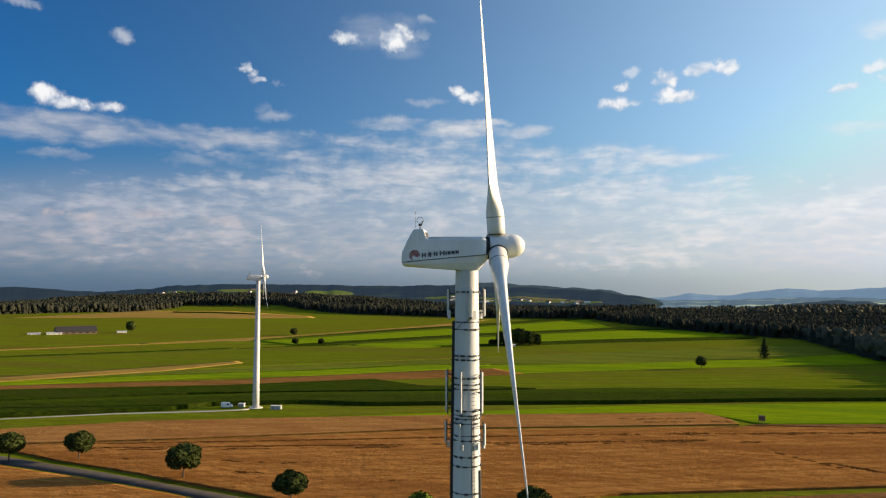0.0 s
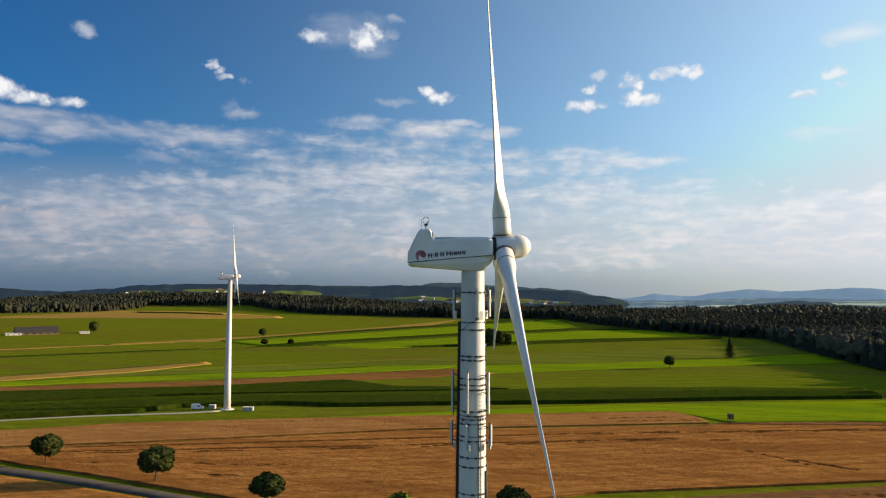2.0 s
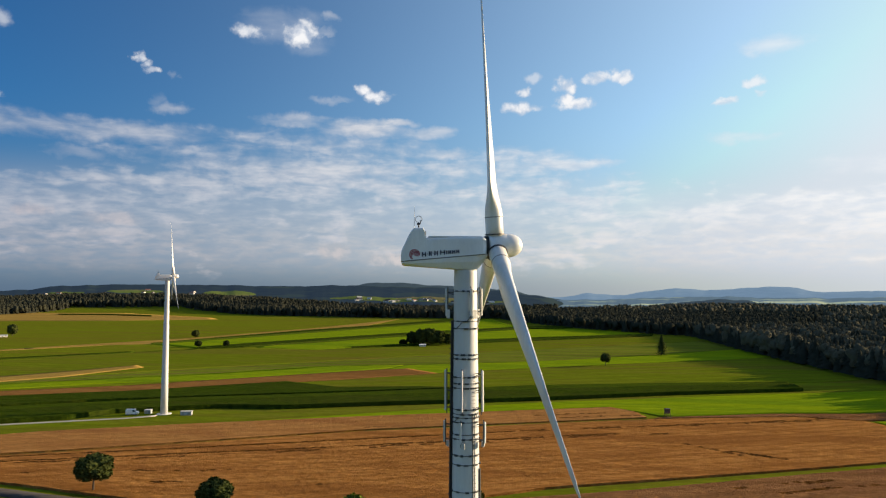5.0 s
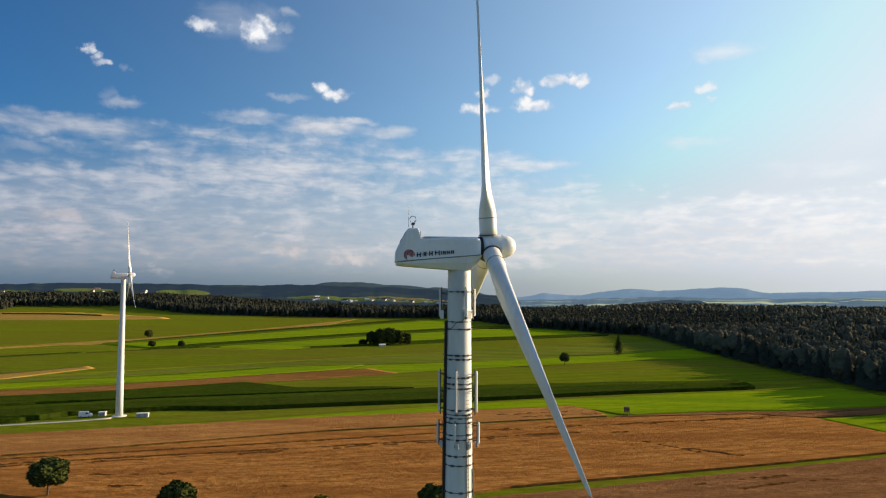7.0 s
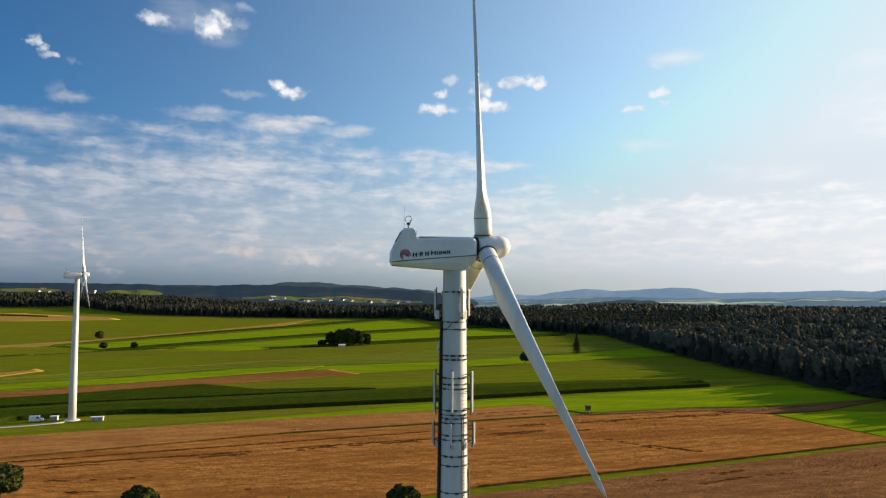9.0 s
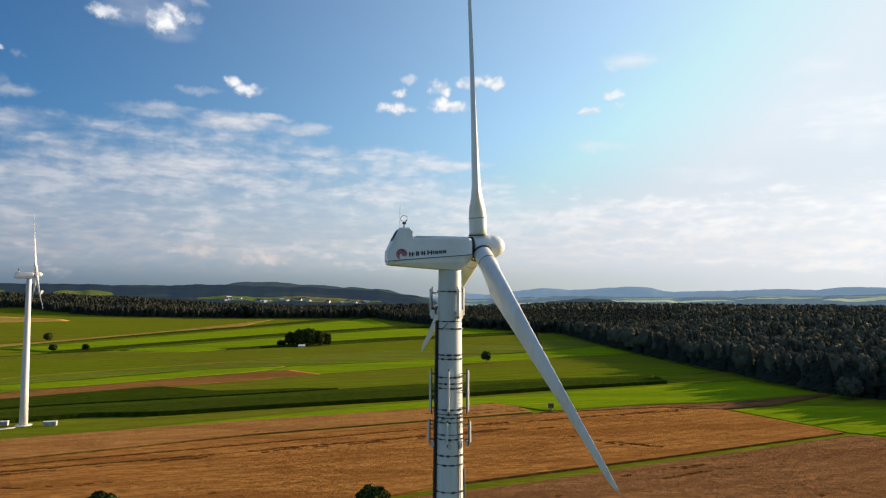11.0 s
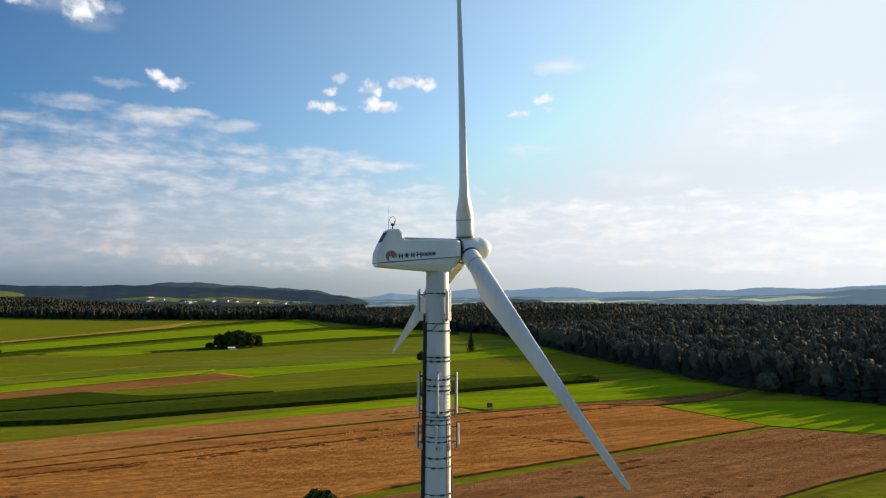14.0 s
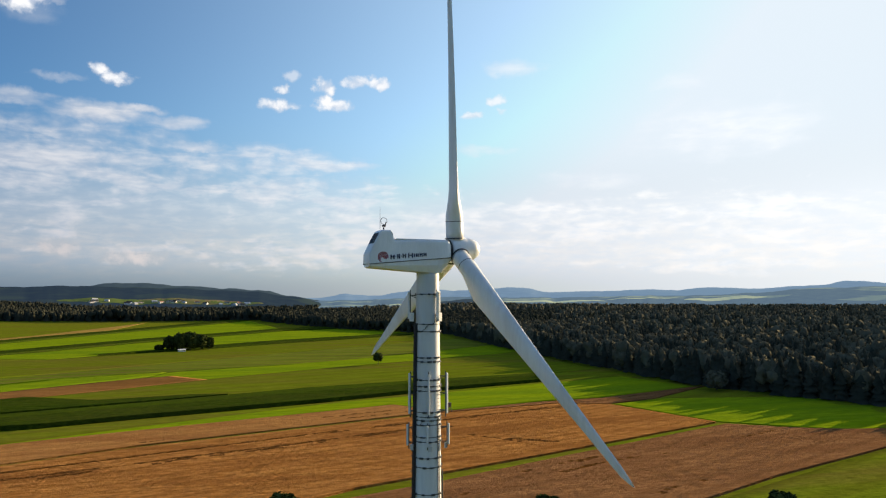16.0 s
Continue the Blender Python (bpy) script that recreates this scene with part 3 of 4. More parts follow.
field("farm_track", [(-262, 193), (-222, 221), (-180, 243), (-168, 252)], [(-263, 195), (-223, 224), (-181, 246), (-169, 256)], 0.14, M_GRAVEL, "pale gravel track to the far turbine", "path", cell=4)


# ---------------------------------------------------------------- wind turbine
def tower_r(z):
    return 0.94 + max(0.0, 59.9 - z) * 0.0112


def ring_points(r, z, a0, a1, n):
    return [(r * math.cos(radians(a0 + (a1 - a0) * i / n)), r * math.sin(radians(a0 + (a1 - a0) * i / n)), z) for i in range(n + 1)]


def band(parent, z, h=0.055, seed=0, out=0.035):
    """A clamp ring round the tower, with uneven brackets on it."""
    rng = random.Random(seed)
    bm = bmesh.new()
    r = tower_r(z)
    lathe(bm, [(z - h / 2, r + 0.004), (z - h / 2, r + out), (z + h / 2, r + out), (z + h / 2, r + 0.004)], 36)
    n = rng.choice((9, 11, 13))
    for i in range(n):
        if rng.random() < 0.85:
            a = 2 * math.pi * (i + rng.uniform(-0.15, 0.15)) / n
            w, t = rng.uniform(0.10, 0.2), rng.uniform(0.10, 0.17)
            piece = bmesh.new()
            box(piece, (r - 0.02, -w, z - t / 2), (r + rng.uniform(0.07, 0.12), w, z + t / 2))
            piece.transform(Matrix.Rotation(a, 4, "Z"))
            me = bpy.data.meshes.new("bracket")
            piece.to_mesh(me)
            piece.free()
            bm.from_mesh(me)
            bpy.data.meshes.remove(me)
    return part("clamp_ring", bm, M_STRAP, parent)


def nacelle_ring(x, half_w, z0, z1, chamfer, n=4):
    """A rounded section across the nacelle from its lower rim z0 to its roof z1."""
    pts = [(x, -half_w, z0)]
    for s in (-1, 1):
        for i in range(n + 1):
            a = radians(90 * i / n)
            k = a if s < 0 else radians(90) - a
            pts.append((x, s * (half_w - chamfer + chamfer * math.cos(k) - 0.05), z1 - chamfer + chamfer * math.sin(k)))
    pts.append((x, half_w, z0))
    return pts


def naca(t):
    """Upper and lower outline of an aerofoil of unit chord, from the trailing edge round the nose and back."""
    xs = [0.5 * (1 + math.cos(math.pi * i / 9)) for i in range(10)]
    y = lambda x: 5 * t * (0.2969 * math.sqrt(x) - 0.126 * x - 0.3516 * x * x + 0.2843 * x ** 3 - 0.1015 * x ** 4)
    return [(x, y(x)) for x in xs] + [(x, -y(x)) for x in xs[-2:0:-1]]


def blade_mesh(bm, radius):
    root = 0.74
    rings = []
    outline = naca(0.5)
    count = len(outline)
    for r in [0.9, 1.6, 2.45, 2.5, 3.0, 3.6, 4.3, 5.0, 5.8, 6.8, 8, 10, 12, 14, 16, 18, 19.6, 20.7, 21.3, 21.6]:
        k = r / 21.6
        blend = min(max((r - 2.6) / 2.6, 0), 1)
        blend = blend * blend * (3 - 2 * blend)
        chord = 2.25 * (1 - max(0, (r - 5.2)) / 16.4 * 0.78)
        if r > 20.5:
            chord *= max(0.12, 1 - ((r - 20.5) / 1.15) ** 2)
        thick = 0.34 - 0.22 * min(1, max(0, (r - 4) / 12))
        twist = -radians(12 * (1 - min(1, max(0, (r - 3) / 15))) + 3.0)
        foil = naca(thick)
        ring = []
        for i in range(count):
            a = 2 * math.pi * i / count
            cx, cy = root * math.cos(a), root * math.sin(a)
            fx, fy = (foil[i][0] - 0.32) * chord, foil[i][1] * chord
            u, v = cx + (fx - cx) * blend, cy + (fy - cy) * blend
            # chord lies across the rotor axis, the trailing edge towards -y
            yy, xx = -(u * math.cos(twist) - v * math.sin(twist)), u * math.sin(twist) + v * math.cos(twist)
            ring.append((xx, yy, r + (radius - 21.6) * max(0.0, (r - 4.0) / 17.6)))
        rings.append(ring)
    return loft(bm, rings)


def wind_turbine(place, turn, phase, label, hub_z=62.05, detail=True, head_turn=10.0):
    top = thing("wind_turbine", place, label, "wind turbine", turn=turn)
    # tower
    bm = bmesh.new()
    prof = [(z, tower_r(z)) for z in (0.0, 15.0, 30.0, 45.0, 59.86)] + [(60.2, 0.93)]
    lathe(bm, [(h, r) for h, r in prof], 48)
    tower = part("tower", bm, M_TOWER, top, smooth=True)
    bm = bmesh.new()
    lathe(bm, [(-0.6, 3.2), (0.25, 3.2), (0.35, 3.05)], 32)
    part("foundation", bm, M_WALL, top, "pale concrete foundation ring")
    # nacelle: moulded cover and keel
    body = bmesh.new()
    rim = lambda x: 60.76 + (x + 4.1) / 6.95 * 0.62
    sections = [(-4.13, 0.82, 61.30), (-4.10, 0.90, 61.62), (-3.75, 0.96, 62.35), (-3.2, 1.00, 63.38), (-3.05, 1.01, 63.5), (-2.35, 1.06, 63.5), (-2.25, 1.07, 63.42), (-2.1, 1.09, 62.78), (-2.0, 1.10, 62.72),
                (0.5, 1.24, 62.76), (2.55, 1.27, 62.80), (2.75, 1.22, 62.72), (2.85, 1.12, 62.58)]
    loft(body, [nacelle_ring(x, w, rim(x), z, 0.28 if x > -2.05 else 0.2) for x, w, z in sections])
    nacelle = part("nacelle_cover", body, M_PAINT, top, "white moulded nacelle cover")
    keel = bmesh.new()
    low = [(-4.06, 0.80, 60.5), (-3.9, 0.90, 60.42), (-1.5, 1.1, 60.25), (0.4, 1.21, 60.12), (1.7, 1.15, 60.05), (2.15, 1.05, 60.12), (2.6, 1.0, 60.62), (2.95, 0.9, 61.12)]
    rings = []
    for x, w, z in low:
        t = rim(x) - 0.03
        rings.append([(x, -w - 0.02, t), (x, -w, t - (t - z) * 0.45), (x, -w * 0.82, z + 0.03), (x, -w * 0.5, z), (x, w * 0.5, z), (x, w * 0.82, z + 0.03), (x, w, t - (t - z) * 0.45), (x, w + 0.02, t)])
    loft(keel, rings)
    part("nacelle_keel", keel, M_PAINT, top, "white lower nacelle shell")
    for s in (-1, 1):
        seam = bmesh.new()
        pts = [(x, s * w, rim(x) - 0.02) for x, w in ((-4.1, 0.84), (-3.6, 0.98), (-2.0, 1.10), (0.5, 1.24), (2.75, 1.22))]
        for a, b in zip(pts, pts[1:]):
            rod(seam, a, b, 0.035, seg=6)
        part("seam", seam, M_STRAP, nacelle, "dark seam below the nacelle cover")
    # louvre in the sloping back of the hump
    louvre = bmesh.new()
    foot, crest, off = Vector((-3.75, 0, 62.35)), Vector((-3.2, 0, 63.38)), Vector((-0.88, 0, 0.47))
    for i in range(9):
        a, b = foot.lerp(crest, 0.08 + 0.093 * i), foot.lerp(crest, 0.08 + 0.093 * (i + 0.86))
        loft(louvre, [[(p.x, sy * 0.70, p.z) for p in (a - off * 0.05, b - off * 0.05, b + off * 0.012, a + off * 0.03)] for sy in (-1, 1)])
    bmesh.ops.recalc_face_normals(louvre, faces=louvre.faces[:])
    part("louvre", louvre, M_DARK, nacelle, "dark cooling louvre")
    vent = bmesh.new()
    box(vent, (-2.16, -0.75, 62.8), (-2.09, 0.75, 63.25), 0.02)
    part("vent", vent, M_DARK, nacelle, "dark vent opening")
    ridge = bmesh.new()
    box(ridge, (-1.9, -0.95, 62.74), (2.5, 0.95, 62.84), 0.03)
    part("roof_hatch", ridge, M_PAINT, nacelle)
    # wind sensors on the hump
    mast = bmesh.new()
    rod(mast, (-3.05, -0.25, 63.45), (-3.05, -0.25, 65.35), 0.022, 0.012, 8)
    part("whip_aerial", mast, M_STEEL, nacelle)
    bow = bmesh.new()
    pts = [(-2.68 + 0.27 * math.cos(radians(a)), -0.1, 64.28 + 0.27 * math.sin(radians(a))) for a in range(-60, 241, 20)]
    for a, b in zip(pts, pts[1:]):
        rod(bow, a, b, 0.022, seg=6)
    rod(bow, (-2.68, -0.1, 63.45), (-2.68, -0.1, 64.05), 0.06, 0.05, 8)
    rod(bow, (-2.82, -0.1, 63.9), (-2.54, -0.1, 63.9), 0.09, 0.09, 8)
    rod(bow, (-2.55, -0.1, 63.9), (-2.5, -0.1, 64.2), 0.04, 0.05, 8)
    part("wind_sensor", bow, M_STRAP, nacelle, "dark wind vane with a hoop")
    if detail:
        # emblem of red arcs and two words as plain navy bars
        side = lambda x: 1.098 + (x + 2.0) * 0.056 if x > -2.0 else 1.01 + (x + 3.05) * 0.084
        emblem = bmesh.new()
        for r, a0, a1 in ((0.44, -10, 250), (0.33, -30, 230), (0.22, -50, 200), (0.11, -90, 180)):
            for i in range(12):
                b0, b1 = radians(a0 + (a1 - a0) * i / 12), radians(a0 + (a1 - a0) * (i + 1) / 12)
                q = []
                for b, rr in ((b0, r), (b1, r), (b1, r - 0.075), (b0, r - 0.075)):
                    q.append(emblem.verts.new((-3.02 + rr * math.cos(b), -side(-3.02 + rr * math.cos(b)) - 0.012, 61.30 + rr * math.sin(b))))
                emblem.faces.new(q)
        bmesh.ops.solidify(emblem, geom=emblem.faces[:], thickness=0.008)
        part("emblem", emblem, M_RED, nacelle, "red emblem of concentric arcs")
        x = -2.42
        for w, h in ((0.34, 0.36), (0.06, 0.06), (0.24, 0.36), (0.06, 0.06), (0.30, 0.36), (0.0, 0.0), (0.40, 0.38), (0.10, 0.28), (0.24, 0.28), (0.26, 0.28), (0.26, 0.28)):
            if w:
                z = 61.14 + (x + 2.42) * 0.10 + (0.15 if h < 0.1 else 0)
                strokes = [(x, x + w, z, z + h)]
                if w > 0.2:
                    strokes = [(x, x + 0.10, z, z + h), (x + w - 0.10, x + w, z, z + h), (x + 0.10, x + w - 0.10, z + h * 0.4, z + h * 0.62)]
                bar = bmesh.new()
                for x0, x1, z0, z1 in strokes:
                    box(bar, (x0, -side(x1) - 0.012, z0), (x1, -side(x0) + 0.08, z1))
                part("lettering_bar", bar, M_NAVY, nacelle, "plain navy bars in place of a letter")
                x += w + 0.075
            else:
                x += 0.10
    # rotor
    bm = bmesh.new()
    lathe(bm, [(2.75, 0.78), (2.8, 0.95), (3.12, 0.95), (3.13, 0.7)], 36, "X")
    for v in bm.verts:
        v.co.z += 61.98
    part("main_bearing_ring", bm, M_DARK, top, "dark ring behind the hub")
    hub = bmesh.new()
    lathe(hub, [(3.14, 0.75), (3.16, 0.98), (3.3, 1.06), (3.7, 1.08), (4.3, 1.06), (4.6, 1.0), (4.75, 0.97), (4.85, 0.98), (5.2, 0.93), (5.5, 0.82), (5.75, 0.64), (5.92, 0.40), (6.0, 0.14)], 40, "X")
    for v in hub.verts:
        v.co.z += hub_z
    hub = part("hub", hub, M_PAINT, top, "white hub with a rounded nose", smooth=True)
    for k in range(3):
        m = Matrix.Translation((3.72, 0, hub_z)) @ Matrix.Rotation(radians(phase + 120 * k), 4, "X")
        bm = blade_mesh(bmesh.new(), 25.5)
        bm.transform(m)
        blade = part("blade", bm, M_BLADE, top, "long tapered white blade", smooth=True)
        bm = bmesh.new()
        lathe(bm, [(2.44, 0.73), (2.44, 0.755), (2.49, 0.755), (2.49, 0.73)], 32)
        bm.transform(m)
        part("root_joint", bm, M_DARK, blade)
        bm = bmesh.new()
        lathe(bm, [(0.98, 0.74), (0.98, 0.82), (1.08, 0.82), (1.08, 0.74)], 32)
        bm.transform(m)
        part("pitch_collar", bm, M_STRAP, blade)
    # the head is turned on the tower, and the rotor's axis tilts up
    tilt = Matrix.Translation((3.72, 0, hub_z)) @ Matrix.Rotation(radians(2), 4, "Z") @ Matrix.Rotation(radians(-4), 4, "Y") @ Matrix.Translation((-3.72, 0, -hub_z))
    head = Matrix.Rotation(radians(head_turn), 4, "Z") @ Matrix.Translation((-1.22, 0, 0))
    for o in top.children_recursive:
        if not o.name.startswith(("tower", "foundation")):
            spins = o.name.startswith(("hub", "blade", "root_joint", "pitch_collar"))
            o.data.transform(head @ tilt if spins else head)
    return top, tower


main, tower = wind_turbine((1.22, 0, 0), 0, 5.0, "tall white wind turbine with three blades and phone aerials", hub_z=62.05)


def aerial(name, angle, z0, z1, out, width=0.30, arms=(0.15, 0.85), label="slim white phone aerial on a steel pole"):
    """An upright panel aerial on a pole, held off the tower by clamps."""
    a = radians(angle)
    c, s = math.cos(a), math.sin(a)
    zm = (z0 + z1) / 2
    r = tower_r(zm) + out
    bm = bmesh.new()
    box(bm, (0.06, -width / 2, z0), (0.06 + 0.14, width / 2, z1), 0.04)
    bm.transform(Matrix.Rotation(a, 4, "Z") @ Matrix.Translation((r, 0, 0)))
    panel = part(name, bm, M_PANEL, main, label)
    bm = bmesh.new()
    rod(bm, (r * c, r * s, z0 - 0.25), (r * c, r * s, z1 + 0.15), 0.045, seg=8)
    part("pole", bm, M_STRAP, panel, "dark steel pole")
    for k in arms:
        z = z0 + (z1 - z0) * k
        bm = bmesh.new()
        ri = tower_r(z)
        rod(bm, (ri * c, ri * s, z), (r * c, r * s, z), 0.04, seg=6)
        rod(bm, (ri * c, ri * s, z - 0.2), (r * c, r * s, z), 0.025, seg=6)
        part("clamp_arm", bm, M_STRAP, panel)
    return panel


def box_unit(angle, z, out, size, material=M_PANEL):
    a = radians(angle)
    r = tower_r(z) + out
    bm = bmesh.new()
    box(bm, (0, -size[0] / 2, 0), (size[1], size[0] / 2, size[2]), 0.02)
    bm.transform(Matrix.Rotation(a, 4, "Z") @ Matrix.Translation((r, 0, z)))
    return part("radio_unit", bm, material, main, "small grey radio unit")


zy = lambda y: 58.47 - (y - 515) * 0.0462
for y in (518, 571, 584, 630, 637, 669, 680, 688, 725, 733, 739, 747, 768, 776, 804, 820, 866):
    band(main, zy(y), seed=y)
for z in (38.5, 34.0, 29.5, 25.0, 20.5):
    band(main, z, seed=int(z))
for a, out in ((180, 0.5), (296, 0.25), (44, 0.6)):
    aerial("aerial", a, zy(562), zy(513), out, 0.24)
    box_unit(a + 14, zy(566), out - 0.15, (0.42, 0.25, 0.7))
for a in (196, 262, 330, 80):
    aerial("aerial", a, zy(728), zy(657), 0.50 if a != 262 else 0.16, 0.17, (0.08, 0.5, 0.92))
for a in (190, 258, 338, 78):
    aerial("aerial", a, zy(783), zy(746), 0.54 if a != 258 else 0.16, 0.17)
    box_unit(a + 9, zy(790), 0.3, (0.3, 0.2, 0.45), M_GREY)


def cable_run(name, angles, z0, z1, out, radius, material, label):
    for a in angles:
        bm = bmesh.new()
        c, s = math.cos(radians(a)), math.sin(radians(a))
        zs = [z0 + (z1 - z0) * i / 6 for i in range(7)]
        loft(bm, [[((tower_r(z) + out) * c + radius * math.cos(k * math.pi / 3), (tower_r(z) + out) * s + radius * math.sin(k * math.pi / 3), z) for k in range(6)] for z in zs])
        part(name, bm, material, main, label)


cable_run("cable", (187, 192, 197), 0.4, zy(570), 0.17, 0.05, M_DARK, "black cable down the tower")
cable_run("cable", (185, 190, 195, 200), 0.4, zy(570), 0.07, 0.06, M_DARK, "black cable down the tower")
cable_run("ladder_rail", (305, 313), 0.4, zy(734), 0.06, 0.03, M_STRAP, "thin dark ladder rail")
cable_run("cable_duct", (346, 350), 0.4, zy(828), 0.09, 0.06, M_DARK, "black cable duct")
for a0, a1, y0, y1 in ((205, 262, 584, 571), (262, 300, 571, 560), (300, 335, 738, 730), (200, 240, 745, 739)):
    loop = bmesh.new()
    pts = []
    for i in range(9):
        k = i / 8
        a, z = radians(a0 + (a1 - a0) * k), zy(y0 + (y1 - y0) * k) - 0.25 * math.sin(math.pi * k)
        pts.append(((tower_r(z) + 0.09) * math.cos(a), (tower_r(z) + 0.09) * math.sin(a), z))
    for p, q in zip(pts, pts[1:]):
        rod(loop, p, q, 0.025, seg=6)
    part("slack_cable", loop, M_DARK, main)
# small brackets along the cable run
pegs = bmesh.new()
for i in range(60):
    z = zy(575) - i * 0.42
    a = radians(183 + (i * 37) % 23)
    r = tower_r(z)
    rod(pegs, (r * math.cos(a), r * math.sin(a), z), ((r + 0.34) * math.cos(a), (r + 0.34) * math.sin(a), z + 0.03), 0.028, seg=5)
tagged(part("cable_pegs", pegs, M_STRAP, main, "dark pegs holding the cables"), kind="stuff")
# climbing ladder: two rails and rungs
rungs = bmesh.new()
for i in range(52):
    z = zy(870) + i * 0.3 - 6
    a = radians(309)
    r = tower_r(z) + 0.1
    t = Vector((-math.sin(a), math.cos(a), 0)) * 0.16
    p = Vector((r * math.cos(a), r * math.sin(a), z))
    rod(rungs, p - t, p + t, 0.016, seg=5)
tagged(part("step_irons", rungs, M_STRAP, main, "steel step irons on the tower"), kind="stuff")

far_turbine, _ = wind_turbine((-167.75, 259.15, ground_z(-167.75, 259.15)), 20, 4.0, "distant white wind turbine standing in a green field", detail=False)
far_turbine.scale = (1.07, 1.07, 1.07)


# ---------------------------------------------------------------- trees
def crown_mesh(bm, rng, radius, height, base, count, leaf):
    """Many small leaf clumps in an uneven crown, as open crossed faces."""
    lobes = [(0, 0, base + height * 0.52, 0.62 * radius)]
    for i in range(15):
        up = -0.75 + 1.6 * (i + 0.5) / 15
        out = math.sqrt(max(0.0, 1 - up * up)) * radius * rng.uniform(0.46, 0.60)
        a = i * 2.4 + rng.uniform(-0.3, 0.3)
        lobes.append((out * math.cos(a), out * math.sin(a), base + height * (0.5 + 0.30 * up), rng.uniform(0.36, 0.46) * radius))
    for lx, ly, lz, lr in lobes:
        bmesh.ops.create_icosphere(bm, subdivisions=2, radius=lr * 0.96, matrix=Matrix.Translation((lx, ly, max(lz, base + lr * 0.45 * height / radius))) @ Matrix.Diagonal((1, 1, height / (2.0 * radius), 1)))
    for i in range(count):
        lx, ly, lz, lr = lobes[i % len(lobes)]
        d = Vector((rng.gauss(0, 1), rng.gauss(0, 1), rng.gauss(0, 1))).normalized()
        r = lr * rng.uniform(0.85, 1.12)
        p = Vector((lx, ly, lz)) + Vector((d.x * r, d.y * r, d.z * r * height / (2.0 * radius)))
        if p.z < base:
            p.z = base + rng.random() * 0.3
        q = Euler((rng.uniform(-0.9, 0.9), rng.uniform(-0.9, 0.9), rng.uniform(0, 6.3))).to_matrix()
        s = leaf * rng.uniform(0.6, 1.3)
        vs = [bm.verts.new(p + q @ Vector(v) * s) for v in ((-1, -0.5, 0.1), (0.1, -0.9, -0.15), (1, 0.1, 0.1), (0.3, 0.9, -0.2), (-0.8, 0.5, 0.15))]
        bm.faces.new(vs)
    return bm


def tree(name, x, y, height, radius, seed, label, trunk_share=0.3, count=900, leaf=0.38, conifer=False, group="", leaves=None):
    rng = random.Random(seed)
    top = thing(name, (x, y, ground_z(x, y) - 0.1), label, "tree", group)
    bm = bmesh.new()
    base = height * trunk_share
    r0 = 0.028 * height
    rod(bm, (0, 0, 0), (0.05, 0, base), r0, r0 * 0.75, 9)
    rod(bm, (0.05, 0, base - 0.05), (0.1, 0.1, height * 0.8), r0 * 0.75, r0 * 0.2, 8)
    for i in range(7):
        a = i * 2.4 + rng.random()
        z = base + (height - base) * (0.03 + 0.08 * i)
        rod(bm, (0.05, 0, z), (radius * 0.62 * math.cos(a), radius * 0.62 * math.sin(a), z + radius * 0.45), r0 * 0.4, r0 * 0.1, 6)
    part("trunk", bm, M_BARK, top, "brown trunk with spreading limbs")
    bm = bmesh.new()
    if conifer:
        for i in range(count):
            k = rng.random() ** 0.8
            z = base * 0.5 + (height - base * 0.5) * k
            rr = radius * (1 - k) * (0.75 + 0.35 * math.sin(k * 60)) * rng.uniform(0.35, 1.05) + 0.05
            a = rng.uniform(0, 6.3)
            q = Matrix.Rotation(a, 3, "Z") @ Matrix.Rotation(0.5, 3, "Y")
            s = leaf * rng.uniform(0.7, 1.3)
            p = Vector((rr * math.cos(a), rr * math.sin(a), z))
            vs = [bm.verts.new(p + q @ Vector(v) * s) for v in ((-1.2, -0.4, 0), (0.9, -0.5, 0.1), (1.3, 0.0, -0.2), (0.9, 0.5, 0.1), (-1.2, 0.4, 0))]
            bm.faces.new(vs)
        part("crown", bm, M_TREE, top)
    else:
        crown_mesh(bm, rng, radius, height - base, base, count, leaf)
        part("crown", bm, leaves or M_TREE, top)
    return top


ROADSIDE = [(-188, 134, 10.4, 5.0), (-168, 143, 10.4, 5.2), (-119.5, 133, 11.2, 6.0), (-76, 120, 9.2, 4.9)]
for i, (x, y, h, r) in enumerate(ROADSIDE):
    tree("roadside_tree", x, y, h, r, 10 + i, "round leafy tree on a short trunk beside the road", 0.27, 4600, 0.40, group="roadside trees")
for i, (x, y, h, r) in enumerate(((-9.7, 124, 8.8, 4.6), (57, 113, 7.3, 3.8), (119, 103, 7.2, 4.0))):
    tree("tree", x, y, h, r, 30 + i, "round leafy tree between the wheat fields", 0.18, 2600, 0.52)
tree("tree", -37.4, 115, 8.2, 3.6, 39, "light green leafy tree beside the wheat", 0.15, 1500, 0.42, leaves=M_SPRING)
tree("tree", 258, 330, 13, 7.0, 38, "broad bushy tree before the forest edge", 0.05, 1600, 0.7, leaves=M_LEAF)
tree("tree", 72, 538, 11.5, 4.6, 41, "lone leafy tree in the green strips", 0.22, 900, 0.5)
tree("spruce", 141, 660, 20.0, 8.5, 42, "lone dark spruce in the green strips", 0.1, 1500, 0.7, conifer=True)
for i, (x, y, h, r) in enumerate(((-685, 798, 17, 7), (-435, 820, 11, 5.5), (-353, 664, 8, 4.2), (-322, 667, 8, 3.5))):
    tree("tree", x, y, h, r, 50 + i, "small leafy tree far out in the fields", 0.06, 900, 0.75)
